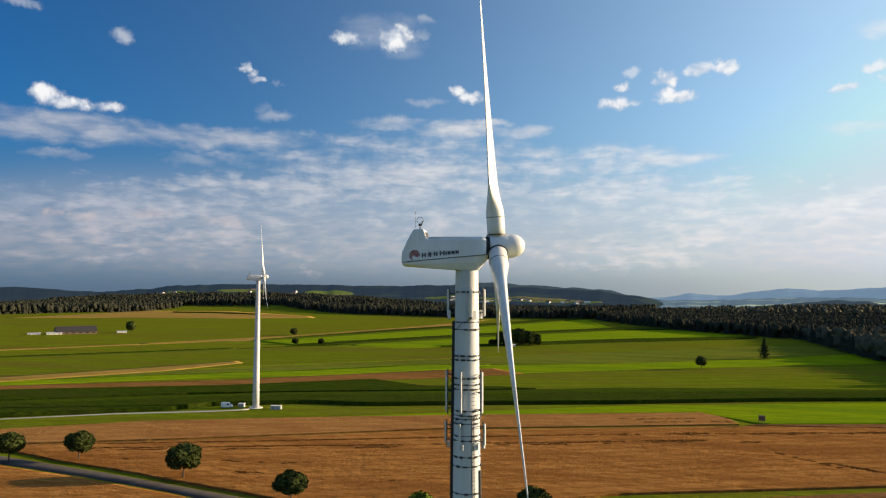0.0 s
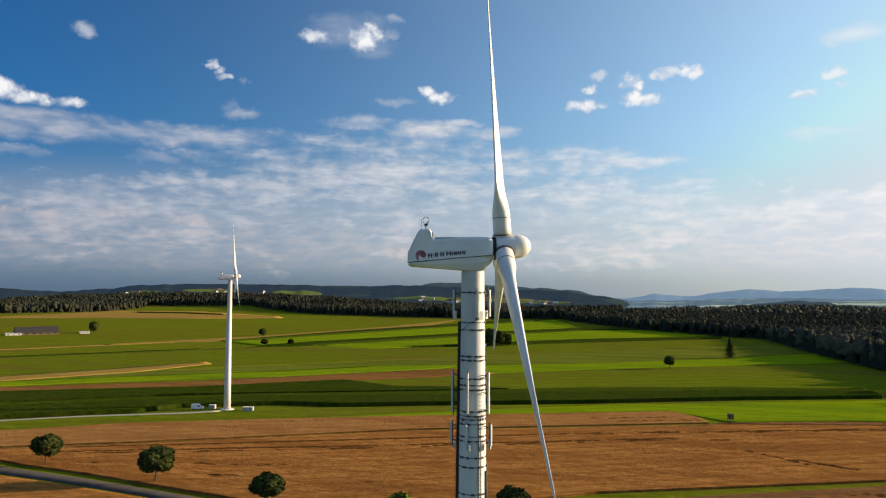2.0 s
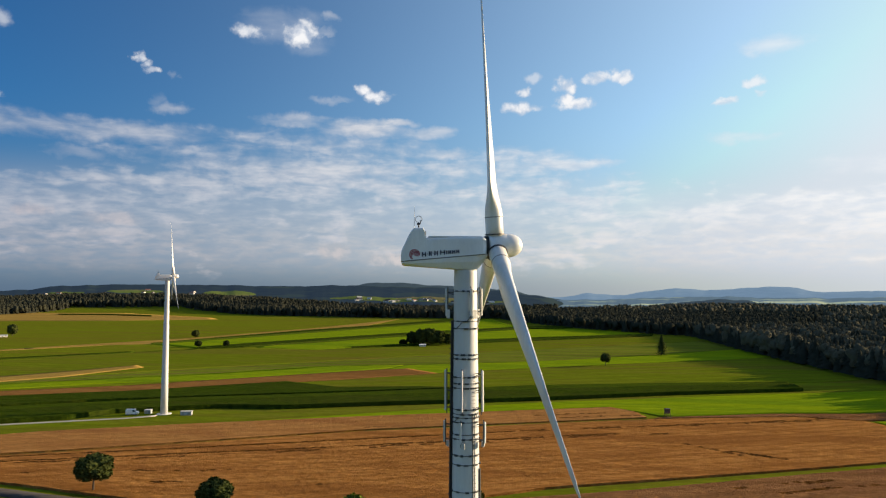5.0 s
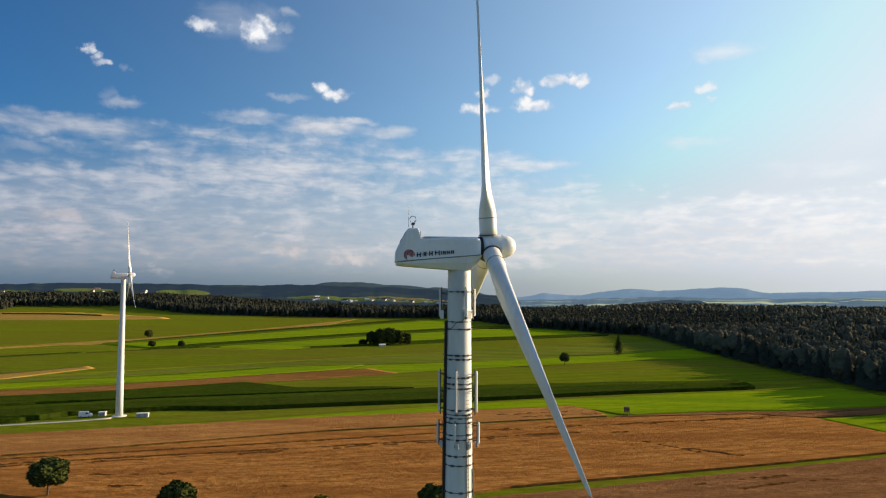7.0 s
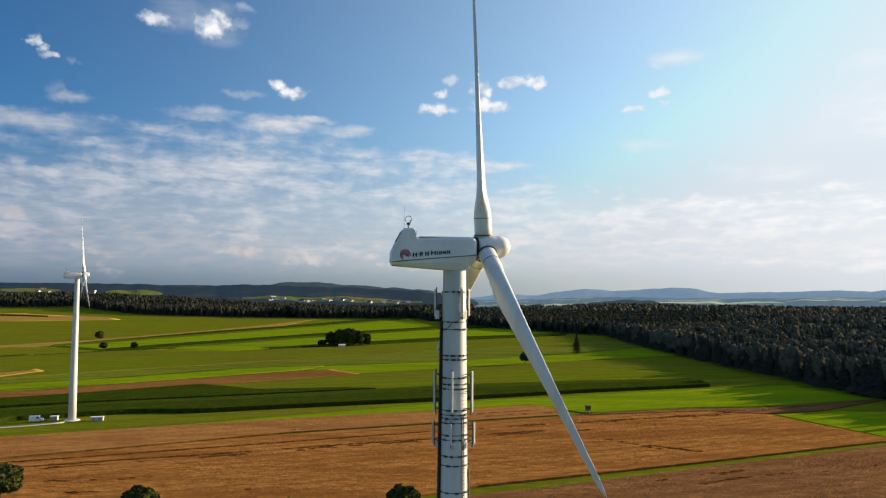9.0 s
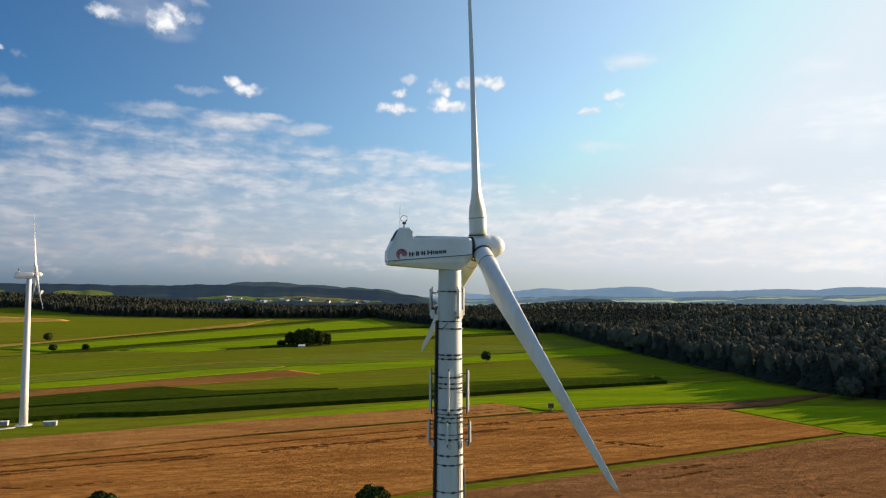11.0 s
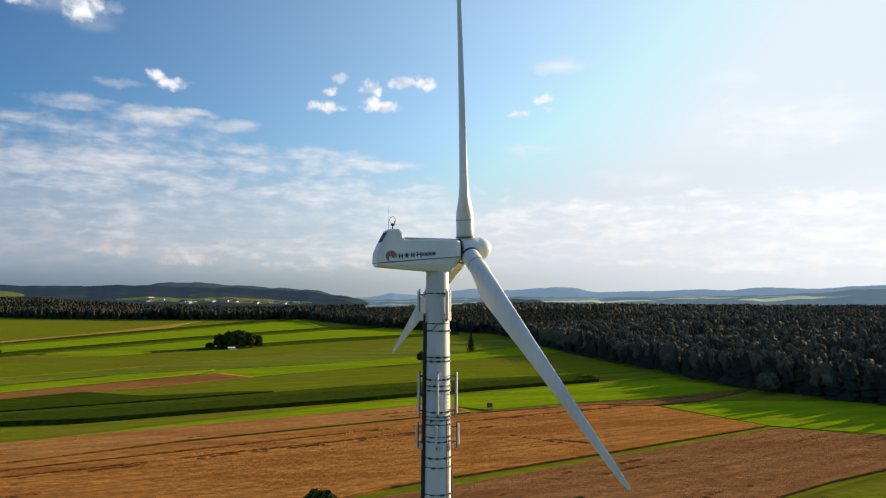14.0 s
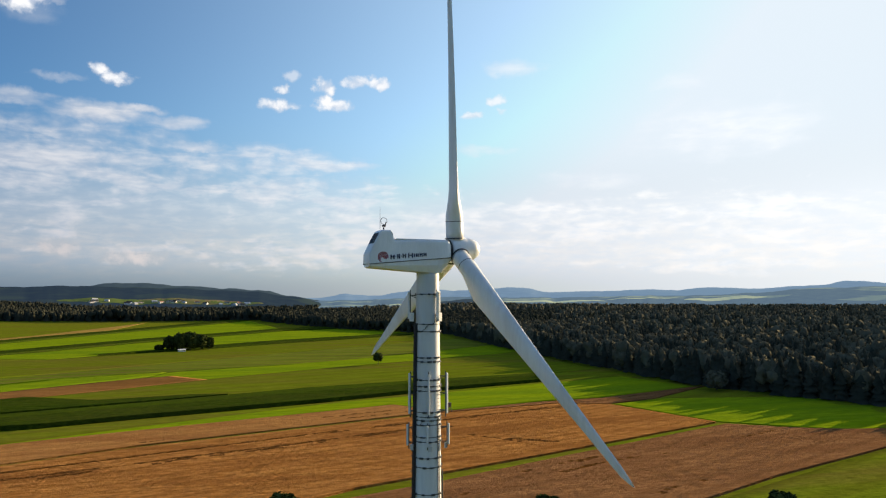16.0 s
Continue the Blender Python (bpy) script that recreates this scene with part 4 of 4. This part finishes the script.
for i, (x, y, h, r) in enumerate(((-128, 744, 17, 7), (-117, 738, 21, 8), (-106, 742, 22, 8), (-96, 746, 19, 8), (-88, 752, 15, 6), (-138, 742, 7, 5), (-110, 752, 21, 8))):
    tree("grove_tree", x, y, h, r, 60 + i, "dark leafy tree in a small grove amid the fields", 0.04, 1700, 0.95, group="grove trees")


# ---------------------------------------------------------------- woods
def conifer_template(rng, sides=10, tiers=8):
    """A spruce one metre tall: ragged drooping skirts, one above the other."""
    verts, faces = [], []
    for t in range(tiers):
        z0, z1 = 0.04 + 0.112 * t, 0.34 + 0.098 * t
        r = 0.20 * (1 - 0.112 * t) ** 0.9
        b = len(verts)
        for i in range(sides):
            a = 2 * math.pi * (i + 0.5 * (t % 2)) / sides
            rr = r * rng.uniform(0.68, 1.2)
            verts.append((rr * math.cos(a), rr * math.sin(a), z0 + rng.uniform(-0.05, 0.05)))
        verts.append((rng.uniform(-0.008, 0.008), rng.uniform(-0.008, 0.008), min(1.0, z1)))
        faces += [(b + i, b + (i + 1) % sides, b + sides) for i in range(sides)]
    return np.array(verts), faces


def broadleaf_template(rng, count, size, around=9, rows=6):
    """A rounded crown, one metre tall: a lumpy hull with leaf clumps standing out of it."""
    verts, faces = [], []
    lobes = [(rng.uniform(-0.17, 0.17), rng.uniform(-0.17, 0.17), rng.uniform(0.36, 0.8), rng.uniform(0.14, 0.22)) for _ in range(7)]
    middle = Vector((0, 0, 0.52))
    for j in range(rows + 1):
        e = math.pi * (j / rows - 0.5)
        for i in range(around):
            a = 2 * math.pi * (i + 0.5 * (j % 2)) / around
            d = Vector((math.cos(e) * math.cos(a), math.cos(e) * math.sin(a), math.sin(e)))
            far = 0.08
            for lx, ly, lz, lr in lobes:
                c = Vector((lx, ly, lz)) - middle
                along_ray = c.dot(d)
                off = c.length_squared - along_ray ** 2
                if off < lr * lr:
                    far = max(far, along_ray + math.sqrt(lr * lr - off))
            p = middle + d * far * rng.uniform(0.74, 1.1)
            verts.append((p.x, p.y, max(0.05, p.z)))
    for j in range(rows):
        for i in range(around):
            k = (i + 1) % around
            faces.append((j * around + i, j * around + k, (j + 1) * around + k, (j + 1) * around + i))
    for i in range(count):
        lx, ly, lz, lr = lobes[i % 7]
        d = Vector((rng.gauss(0, 1), rng.gauss(0, 1), rng.gauss(0, 1) + 0.2)).normalized() * lr * rng.uniform(0.85, 1.08)
        q = (d.normalized() + Vector((rng.uniform(-0.5, 0.5), rng.uniform(-0.5, 0.5), rng.uniform(-0.3, 0.6)))).to_track_quat("Z", "Y").to_matrix()
        b = len(verts)
        s = size * rng.uniform(0.7, 1.25)
        for v in ((-1, -0.7, -0.3), (0.9, -0.8, 0), (0.8, 0.9, -0.3), (-0.9, 0.7, 0.1)):
            p = Vector((lx, ly, lz)) + d + q @ Vector(v) * s
            verts.append((p.x, p.y, max(0.02, p.z)))
        faces.append((b, b + 1, b + 2, b + 3))
    return np.array(verts), faces


RNG = random.Random(5)
CONIFERS = [conifer_template(RNG) for _ in range(5)]
BROADS = [broadleaf_template(RNG, 10, 0.06, 9, 6) for _ in range(6)]
BROADS_NEAR = [broadleaf_template(RNG, 210, 0.030, 12, 9) for _ in range(8)]


def wood(name, spots, label, broad_share, seed, pool=BROADS, shade_tone=False):
    """One stand of trees: spots of (x, y, height)."""
    rng = random.Random(seed)
    V = {0: [], 1: []}
    F = {0: [], 1: []}
    n = {0: 0, 1: 0}
    for x, y, h in spots:
        k = 1 if rng.random() < broad_share else 0
        tv, tf = rng.choice(pool if k else CONIFERS)
        a = rng.uniform(0, 6.3)
        c, s = math.cos(a), math.sin(a)
        hh = h * (0.84 if k else 0.80)
        wide = hh * rng.uniform(0.9, 1.3) * (0.8 if k else 1.2)
        p = np.empty_like(tv)
        p[:, 0] = (tv[:, 0] * c - tv[:, 1] * s) * wide + x
        p[:, 1] = (tv[:, 0] * s + tv[:, 1] * c) * wide + y
        p[:, 2] = tv[:, 2] * hh + ground_z(x, y) - 0.3
        V[k].append(p)
        F[k] += [tuple(i + n[k] for i in f) for f in tf]
        n[k] += len(tv)
    for k, mat in ((0, M_NEEDLE), (1, M_NEEDLE if shade_tone else M_LEAF)):
        if V[k]:
            me = bpy.data.meshes.new(name)
            me.from_pydata(np.concatenate(V[k]).tolist(), [], F[k])
            me.materials.append(mat)
            me.polygons.foreach_set("use_smooth", [True] * len(me.polygons))
            tagged(new(name, me), label + ((" of rounded crowns toned dark for shade" if shade_tone else " of broadleaved trees") if k else " of conifers"), "forest", kind="stuff")


def inside(x, y, poly):
    hit = False
    for (x0, y0), (x1, y1) in zip(poly, poly[1:] + poly[:1]):
        if (y0 > y) != (y1 > y) and x < (x1 - x0) * (y - y0) / (y1 - y0) + x0:
            hit = not hit
    return hit


def scatter(poly, spacing, low, high, seed, keep=1.0):
    rng = random.Random(seed)
    xs, ys = [p[0] for p in poly], [p[1] for p in poly]
    out = []
    y = min(ys)
    while y < max(ys):
        x = min(xs)
        while x < max(xs):
            px, py = x + rng.uniform(-0.45, 0.45) * spacing, y + rng.uniform(-0.45, 0.45) * spacing
            if rng.random() < keep and inside(px, py, poly):
                swell = 0.5 + 0.75 * noise.noise((px * 0.009, py * 0.009, seed)) + 0.3 * noise.noise((px * 0.03, py * 0.03, seed))
                out.append((px, py, low + (high - low) * min(1, max(0, 0.75 * swell + 0.35 * rng.random()))))
            x += spacing
        y += spacing
    return out


EDGE = [(255, 1000), (246, 690), (250, 545), (256, 385), (266, 338), (281, 300), (302, 258), (330, 225), (400, 178), (560, 100)]
rim = random.Random(8)
border = []
for (x0, y0), (x1, y1) in zip(EDGE, EDGE[1:]):
    steps = int(math.hypot(x1 - x0, y1 - y0) / 5.5)
    for i in range(steps):
        k = i / steps
        border.append((x0 + (x1 - x0) * k + rim.uniform(0, 7), y0 + (y1 - y0) * k + rim.uniform(0, 6), rim.uniform(21, 33)))
wood("forest", border + scatter(EDGE + [(720, 150), (490, 380), (420, 700), (400, 1000)], 8.3, 19, 31, 1), "dense dark forest beside the fields", 0.35, 1, BROADS_NEAR)
wood("forest", scatter([(720, 150), (900, 60), (1700, 700), (1500, 1500), (600, 1400), (400, 1000), (420, 700), (490, 380)], 13.5, 15, 29, 2), "deep dark forest on the rise", 0.4, 2)
wood("forest", scatter([(100, 1900), (600, 1400), (1500, 1500), (1700, 700), (2400, 900), (2100, 2000), (700, 2400)], 21.0, 22, 38, 6), "far dark forest behind the rise", 0.5, 6)
wood("forest", scatter([(255, 1000), (400, 1000), (600, 1400), (100, 1900), (-60, 1600), (100, 1230), (215, 1060)], 10.0, 22, 32, 3), "dark forest along the far edge of the fields", 0.4, 3, shade_tone=True)
wood("far_wood", scatter([(-1500, 1250), (-1420, 1720), (-1480, 2050), (-1140, 2110), (-800, 1850), (-450, 1710), (-60, 1620), (100, 1900), (0, 2150), (-600, 2200), (-1200, 2450), (-2000, 2300), (-2000, 1300)], 12.0, 22, 40, 4), "dark wood beyond the fields", 0.35, 4, shade_tone=True)


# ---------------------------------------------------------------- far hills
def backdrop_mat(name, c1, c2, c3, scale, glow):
    """Distance: dull land tones, with an even emission that stands in for haze."""
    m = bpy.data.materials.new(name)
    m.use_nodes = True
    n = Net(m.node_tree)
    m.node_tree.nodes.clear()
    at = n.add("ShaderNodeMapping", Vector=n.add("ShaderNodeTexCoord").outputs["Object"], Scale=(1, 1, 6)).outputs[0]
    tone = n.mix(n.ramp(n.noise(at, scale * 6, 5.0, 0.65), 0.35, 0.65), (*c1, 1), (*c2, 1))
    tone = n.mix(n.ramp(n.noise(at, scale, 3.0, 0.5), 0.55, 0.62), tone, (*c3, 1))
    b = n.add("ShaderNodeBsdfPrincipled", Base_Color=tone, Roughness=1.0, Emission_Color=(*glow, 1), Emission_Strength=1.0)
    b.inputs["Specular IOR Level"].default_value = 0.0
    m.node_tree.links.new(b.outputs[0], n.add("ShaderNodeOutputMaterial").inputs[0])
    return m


def hill_height(profile, reach, depth, a, k, seed, jag=0.055):
    """Height of a hillside at the azimuth a, at the share k of the way from its foot to its crest."""
    e = profile[-1][1]
    for (p, e0), (q, e1) in zip(profile, profile[1:]):
        if p <= a <= q:
            u = (a - p) / (q - p)
            e = e0 + (e1 - e0) * u * u * (3 - 2 * u)
            break
    e += jag * (noise.fractal((a * 0.9, seed, 0), 1.0, 2.0, 4) + 0.8 * noise.noise((a * 0.35, seed, 2)))
    crest = 58.5 + reach * math.tan(radians(e))
    return -90 + (crest + 90) * math.sin(k * math.pi / 2) ** 0.9 + (6 * noise.noise((a * 0.5, k * 3, seed)) if 0.01 < k < 0.99 else 0)


def hillside(name, profile, reach, depth, material, label, seed, span=None, share=(0, 1), lift=0.0, kind="structure", category="hills"):
    """A range of hills: its skyline as azimuth and elevation over the horizon, at a distance in metres; or a patch on such a slope."""
    a0, a1 = span or (profile[0][0], profile[-1][0])
    verts, faces = [], []
    count, steps = max(4, int((a1 - a0) * 6)), 14 if not span else 5
    for i in range(count + 1):
        a = a0 + (a1 - a0) * i / count
        wob = 0.012 * noise.noise((a * 1.3, seed, 4)) if span else 0
        for j in range(steps + 1):
            thin = (0.15 + 0.85 * math.sin(math.pi * i / count) ** 0.6) if span else 1.0
            k = share[0] + (share[1] - share[0]) * (0.5 + (j / steps - 0.5) * thin) + wob
            r = reach - depth * (1 - k)
            verts.append((r * math.sin(radians(a)), r * math.cos(radians(a)), hill_height(profile, reach, depth, a, k, seed) + lift))
    w = steps + 1
    for i in range(count):
        for j in range(steps):
            faces.append((i * w + j, (i + 1) * w + j, (i + 1) * w + j + 1, i * w + j + 1))
    me = bpy.data.meshes.new(name)
    me.from_pydata(verts, [], faces)
    me.materials.append(material)
    me.polygons.foreach_set("use_smooth", [True] * len(faces))
    return tagged(new(name, me), label, category, kind=kind)


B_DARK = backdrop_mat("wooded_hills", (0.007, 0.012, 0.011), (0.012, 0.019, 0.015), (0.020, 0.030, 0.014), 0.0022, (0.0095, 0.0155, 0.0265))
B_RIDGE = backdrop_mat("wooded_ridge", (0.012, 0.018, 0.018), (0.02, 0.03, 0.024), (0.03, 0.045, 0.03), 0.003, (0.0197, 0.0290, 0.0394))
B_MID = backdrop_mat("painted_haze_hills", (0.03, 0.05, 0.06), (0.05, 0.075, 0.07), (0.16, 0.19, 0.10), 0.003, (0.0435, 0.0650, 0.0899))
B_FAR = backdrop_mat("haze_tinted_hills", (0.04, 0.06, 0.08), (0.06, 0.08, 0.10), (0.08, 0.10, 0.10), 0.002, (0.0783, 0.1189, 0.1653))
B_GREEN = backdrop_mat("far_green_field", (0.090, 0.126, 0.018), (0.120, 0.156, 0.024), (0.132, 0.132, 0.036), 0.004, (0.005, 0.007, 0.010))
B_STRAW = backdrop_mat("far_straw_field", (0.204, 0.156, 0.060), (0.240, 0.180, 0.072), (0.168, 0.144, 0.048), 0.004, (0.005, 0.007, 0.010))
B_PALE = backdrop_mat("far_painted_haze_field", (0.24, 0.26, 0.10), (0.30, 0.30, 0.12), (0.2, 0.22, 0.1), 0.004, (0.0928, 0.1160, 0.1160))
WOODED = [(-75, 0.3), (-55, 0.2), (-47.8, 0.12), (-41.8, -0.2), (-38.7, 0.0), (-36.3, 0.32), (-32.5, 0.42), (-25.9, 0.42), (-22, 0.34), (-14.5, 0.40), (-11.5, 0.30), (-8.0, 0.28), (-5.0, 0.08), (-2.3, 0.0), (0.5, -0.4), (4, -1.0)]
BLUE = [(-8, -0.6), (0, -0.6), (3.1, -0.5), (5.2, -0.22), (7.7, -0.33), (10.1, 0.0), (12.0, 0.2), (14.5, 0.08), (17.9, 0.28), (19.2, 0.39), (22.5, -0.05), (30.1, 0.15), (32.2, 0.12), (34.3, 0.32), (37.9, 0.23), (42.1, 0.47), (44.5, 0.78), (47, 0.6), (60, 0.5), (80, 0.4)]
HAZY = [(-2, -1.2), (4, -0.75), (14, -0.45), (22, -0.5), (30, -0.35), (34, -0.3), (38, -0.1), (42, 0.25), (46, 0.35), (52, 0.3), (80, 0.1)]
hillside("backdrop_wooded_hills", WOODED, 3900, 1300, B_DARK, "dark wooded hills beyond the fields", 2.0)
hillside("backdrop_middle_hills", [(-24, -0.3), (-17, 0.1), (-14.5, 0.42), (-12.6, 0.66), (-10.4, 0.64), (-7.6, 0.43), (-4.0, 0.24), (-1.3, 0.06), (0.5, -0.35), (4, -0.9)], 4500, 400, B_RIDGE, "wooded ridge behind the hills, glowing faintly blue for haze", 3.0)
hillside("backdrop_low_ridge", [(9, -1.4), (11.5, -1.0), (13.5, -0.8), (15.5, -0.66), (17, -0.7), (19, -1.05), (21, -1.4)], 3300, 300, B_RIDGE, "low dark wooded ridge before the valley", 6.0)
hillside("backdrop_blue_hills", BLUE, 4800, 500, B_FAR, "hill range on the horizon, tinted and glowing pale blue for haze", 5.0)
hillside("backdrop_hazy_hills", HAZY, 4200, 1900, B_MID, "green valley side below the hills, with haze put into its colour", 8.0)
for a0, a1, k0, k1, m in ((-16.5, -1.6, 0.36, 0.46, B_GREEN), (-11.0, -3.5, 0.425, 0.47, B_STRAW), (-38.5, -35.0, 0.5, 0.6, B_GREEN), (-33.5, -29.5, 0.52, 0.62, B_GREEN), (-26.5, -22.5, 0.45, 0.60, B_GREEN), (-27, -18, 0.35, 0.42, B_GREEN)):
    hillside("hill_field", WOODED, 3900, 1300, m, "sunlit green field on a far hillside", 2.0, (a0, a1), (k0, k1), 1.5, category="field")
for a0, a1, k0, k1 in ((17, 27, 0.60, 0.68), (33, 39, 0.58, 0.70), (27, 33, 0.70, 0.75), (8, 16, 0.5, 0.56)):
    hillside("hill_field", HAZY, 4200, 1900, B_PALE, "field in the far valley, paled and glowing to stand in for haze", 8.0, (a0, a1), (k0, k1), 1.5, category="field")


# ---------------------------------------------------------------- buildings and small things
def gable_house(name, x, y, size, turn, label, roof, wall, base_z=None, windows=3, category="house"):
    """A gabled building: walls, two roof slopes, door and windows."""
    l, w, h, r = size
    top = thing(name, (x, y, ground_z(x, y) - 0.2 if base_z is None else base_z), label, category, turn=turn)
    bm = bmesh.new()
    loft(bm, [[(sx * l / 2, -w / 2, 0), (sx * l / 2, w / 2, 0), (sx * l / 2, w / 2, h), (sx * l / 2, 0, h + r), (sx * l / 2, -w / 2, h)] for sx in (-1, 1)])
    bmesh.ops.recalc_face_normals(bm, faces=bm.faces[:])
    body = part("wall", bm, wall, top)
    for s in (-1, 1):
        bm = bmesh.new()
        n = Vector((0, s * r, w / 2)).normalized() * 0.25
        a, b = Vector((0, s * (w / 2 + 0.5), h - 0.5 * r / (w / 2))), Vector((0, 0, h + r))
        quad = []
        for e in (-l / 2 - 0.5, l / 2 + 0.5):
            quad.append([(e, a.y, a.z), (e, b.y, b.z), (e, b.y + n.y, b.z + n.z), (e, a.y + n.y, a.z + n.z)])
        loft(bm, quad)
        bmesh.ops.recalc_face_normals(bm, faces=bm.faces[:])
        part("roof", bm, roof, top)
    for i in range(windows):
        u = -l / 2 + l * (i + 0.5) / windows
        bm = bmesh.new()
        box(bm, (u - l * 0.05, -w / 2 - 0.06, h * 0.35), (u + l * 0.05, -w / 2 + 0.1, h * 0.75))
        part("window", bm, M_GLASS, top)
    bm = bmesh.new()
    box(bm, (l / 2 - 0.1, -w * 0.14, 0), (l / 2 + 0.08, w * 0.14, min(h * 0.8, 4)))
    part("door", bm, M_WOOD, top)
    return top


gable_house("barn", -722, 734, (50, 19, 3.6, 7.0), 52, "long low barn with a dark roof in the meadow", M_ROOF, M_WOOD, windows=6, category="barn")
gable_house("shed", -733, 708, (18, 8, 2.2, 1.2), 47, "low pale shed beside the barn", M_GREY, M_WALL, category="shed")
gable_house("shed", -752, 694, (14, 7, 1.8, 1.0), 40, "low grey shed beside the barn", M_GREY, M_WALL, category="shed")
gable_house("shed", -683, 777, (12, 6, 2.0, 1.0), 47, "small low shed near the barn", M_GREY, M_WALL, category="shed")
gable_house("shed", -113, 727, (7, 4, 2.2, 0.8), 20, "small white shed at the edge of the grove", M_WHITE, M_WHITE, category="shed")
rng = random.Random(77)
for i in range(30):
    a, k = rng.uniform(-14.5, -2.5), rng.uniform(0.36, 0.41)
    r = 2600 + 1300 * k
    gable_house("village_house", r * math.sin(radians(a)), r * math.cos(radians(a)), (rng.uniform(13, 26), rng.uniform(10, 14), rng.uniform(5, 8), rng.uniform(3, 5)), rng.uniform(-40, 60),
                "white village house with a pitched roof far off", rng.choice((M_ROOF, M_ROOF_RED, M_GREY)), M_WALL, base_z=hill_height(WOODED, 3900, 1300, a, k, 2.0) - 2.0, windows=2)
for i in range(9):
    a, k = rng.choice((-37.5, -31.0, -27.0)) + rng.uniform(-1, 1), rng.uniform(0.45, 0.62)
    r = 2600 + 1300 * k
    gable_house("village_house", r * math.sin(radians(a)), r * math.cos(radians(a)), (rng.uniform(13, 24), 12, 6, 4), rng.uniform(-40, 60),
                "white farmhouse with a pitched roof on a far hill", M_ROOF_RED, M_WALL, base_z=hill_height(WOODED, 3900, 1300, a, k, 2.0) - 2.0, windows=2)


def van(x, y, turn):
    top = thing("van", (x, y, ground_z(x, y) + 0.08), "small white van parked beside the far turbine", "van", turn=turn)
    bm = bmesh.new()
    side = [(-2.3, 0.45), (2.2, 0.45), (2.4, 0.7), (2.35, 1.15), (1.6, 1.35), (0.95, 2.2), (-2.2, 2.3), (-2.35, 1.9)]
    loft(bm, [[(p, s * 0.98, q) for p, q in side] for s in (-1, 1)])
    bmesh.ops.recalc_face_normals(bm, faces=bm.faces[:])
    bmesh.ops.bevel(bm, geom=bm.edges[:], offset=0.06, segments=2, affect="EDGES")
    part("body", bm, M_WHITE, top)
    for s in (-1, 1):
        bm = bmesh.new()
        loft(bm, [[(p, s * (0.985 + d), q) for p, q in ((0.2, 1.4), (1.4, 1.4), (0.9, 2.0), (0.2, 2.05))] for d in (0, 0.02)])
        part("side_window", bm, M_GLASS, top)
        for wx in (-1.5, 1.5):
            bm = bmesh.new()
            rod(bm, (wx, s * 0.75, 0.36), (wx, s * 1.0, 0.36), 0.36, seg=18)
            wheel = part("wheel", bm, M_DARK, top)
            bm = bmesh.new()
            rod(bm, (wx, s * 0.99, 0.36), (wx, s * 1.02, 0.36), 0.2, seg=12)
            part("rim", bm, M_STEEL, wheel)
    bm = bmesh.new()
    loft(bm, [[(1.55 + d, -0.8, 1.42), (1.55 + d, 0.8, 1.42), (1.02 + d, 0.75, 2.1), (1.02 + d, -0.75, 2.1)] for d in (0.0, 0.06)])
    part("windscreen", bm, M_GLASS, top)
    top.scale = (1.2, 1.2, 1.25)


van(-181, 254, 20)
for x, y, l, t, lab in ((-156, 258.5, 5.2, 12, "pale grey transformer cabin near the far turbine"), (-176, 259.5, 3.0, 12, "small pale switch box near the far turbine")):
    top = thing("transformer_cabin", (x, y, ground_z(x, y) + 0.08), lab, "cabin", turn=t)
    bm = bmesh.new()
    box(bm, (-l / 2, -1.1, 0), (l / 2, 1.1, 1.7), 0.05)
    part("body", bm, M_GREY, top)
    bm = bmesh.new()
    box(bm, (-l / 2 - 0.15, -1.25, 1.7), (l / 2 + 0.15, 1.25, 1.88), 0.04)
    part("roof", bm, M_WALL, top)
    for u in (-0.25, 0.25):
        bm = bmesh.new()
        box(bm, (u * l - 0.5, -1.14, 0.1), (u * l + 0.5, -1.09, 1.5), 0.01)
        part("door", bm, M_STEEL, top)

stand = thing("hunting_stand", (72, 282, ground_z(72, 282)), "dark wooden hunting stand on splayed legs in the grass", "hunting stand", turn=20)
for sx in (-1, 1):
    for sy in (-1, 1):
        bm = bmesh.new()
        rod(bm, (sx * 1.35, sy * 1.35, -0.2), (sx * 0.85, sy * 0.85, 3.4), 0.15, 0.13, 8)
        part("leg", bm, M_WOOD, stand)
bm = bmesh.new()
box(bm, (-1.05, -1.05, 3.2), (1.05, 1.05, 3.35))
part("floor", bm, M_WOOD, stand)
cabin = bmesh.new()
box(cabin, (-1.0, -1.0, 3.35), (1.0, 1.0, 5.2), 0.03)
cabin = part("cabin", cabin, M_WOOD, stand)
for s in ((0, -1.02), (1.02, 0), (-1.02, 0)):
    bm = bmesh.new()
    box(bm, (s[0] - (0.02 if s[0] else 0.6), s[1] - (0.02 if s[1] else 0.6), 4.3), (s[0] + (0.02 if s[0] else 0.6), s[1] + (0.02 if s[1] else 0.6), 4.75))
    part("window_slot", bm, M_DARK, cabin)
bm = bmesh.new()
box(bm, (-1.2, -1.2, 5.22), (1.2, 1.2, 5.36), 0.02)
part("roof", bm, M_ROOF, stand)
for s in (-0.25, 0.25):
    bm = bmesh.new()
    rod(bm, (s, 2.2, -0.1), (s, 1.05, 2.95), 0.05, seg=6)
    part("ladder_rail", bm, M_WOOD, stand)
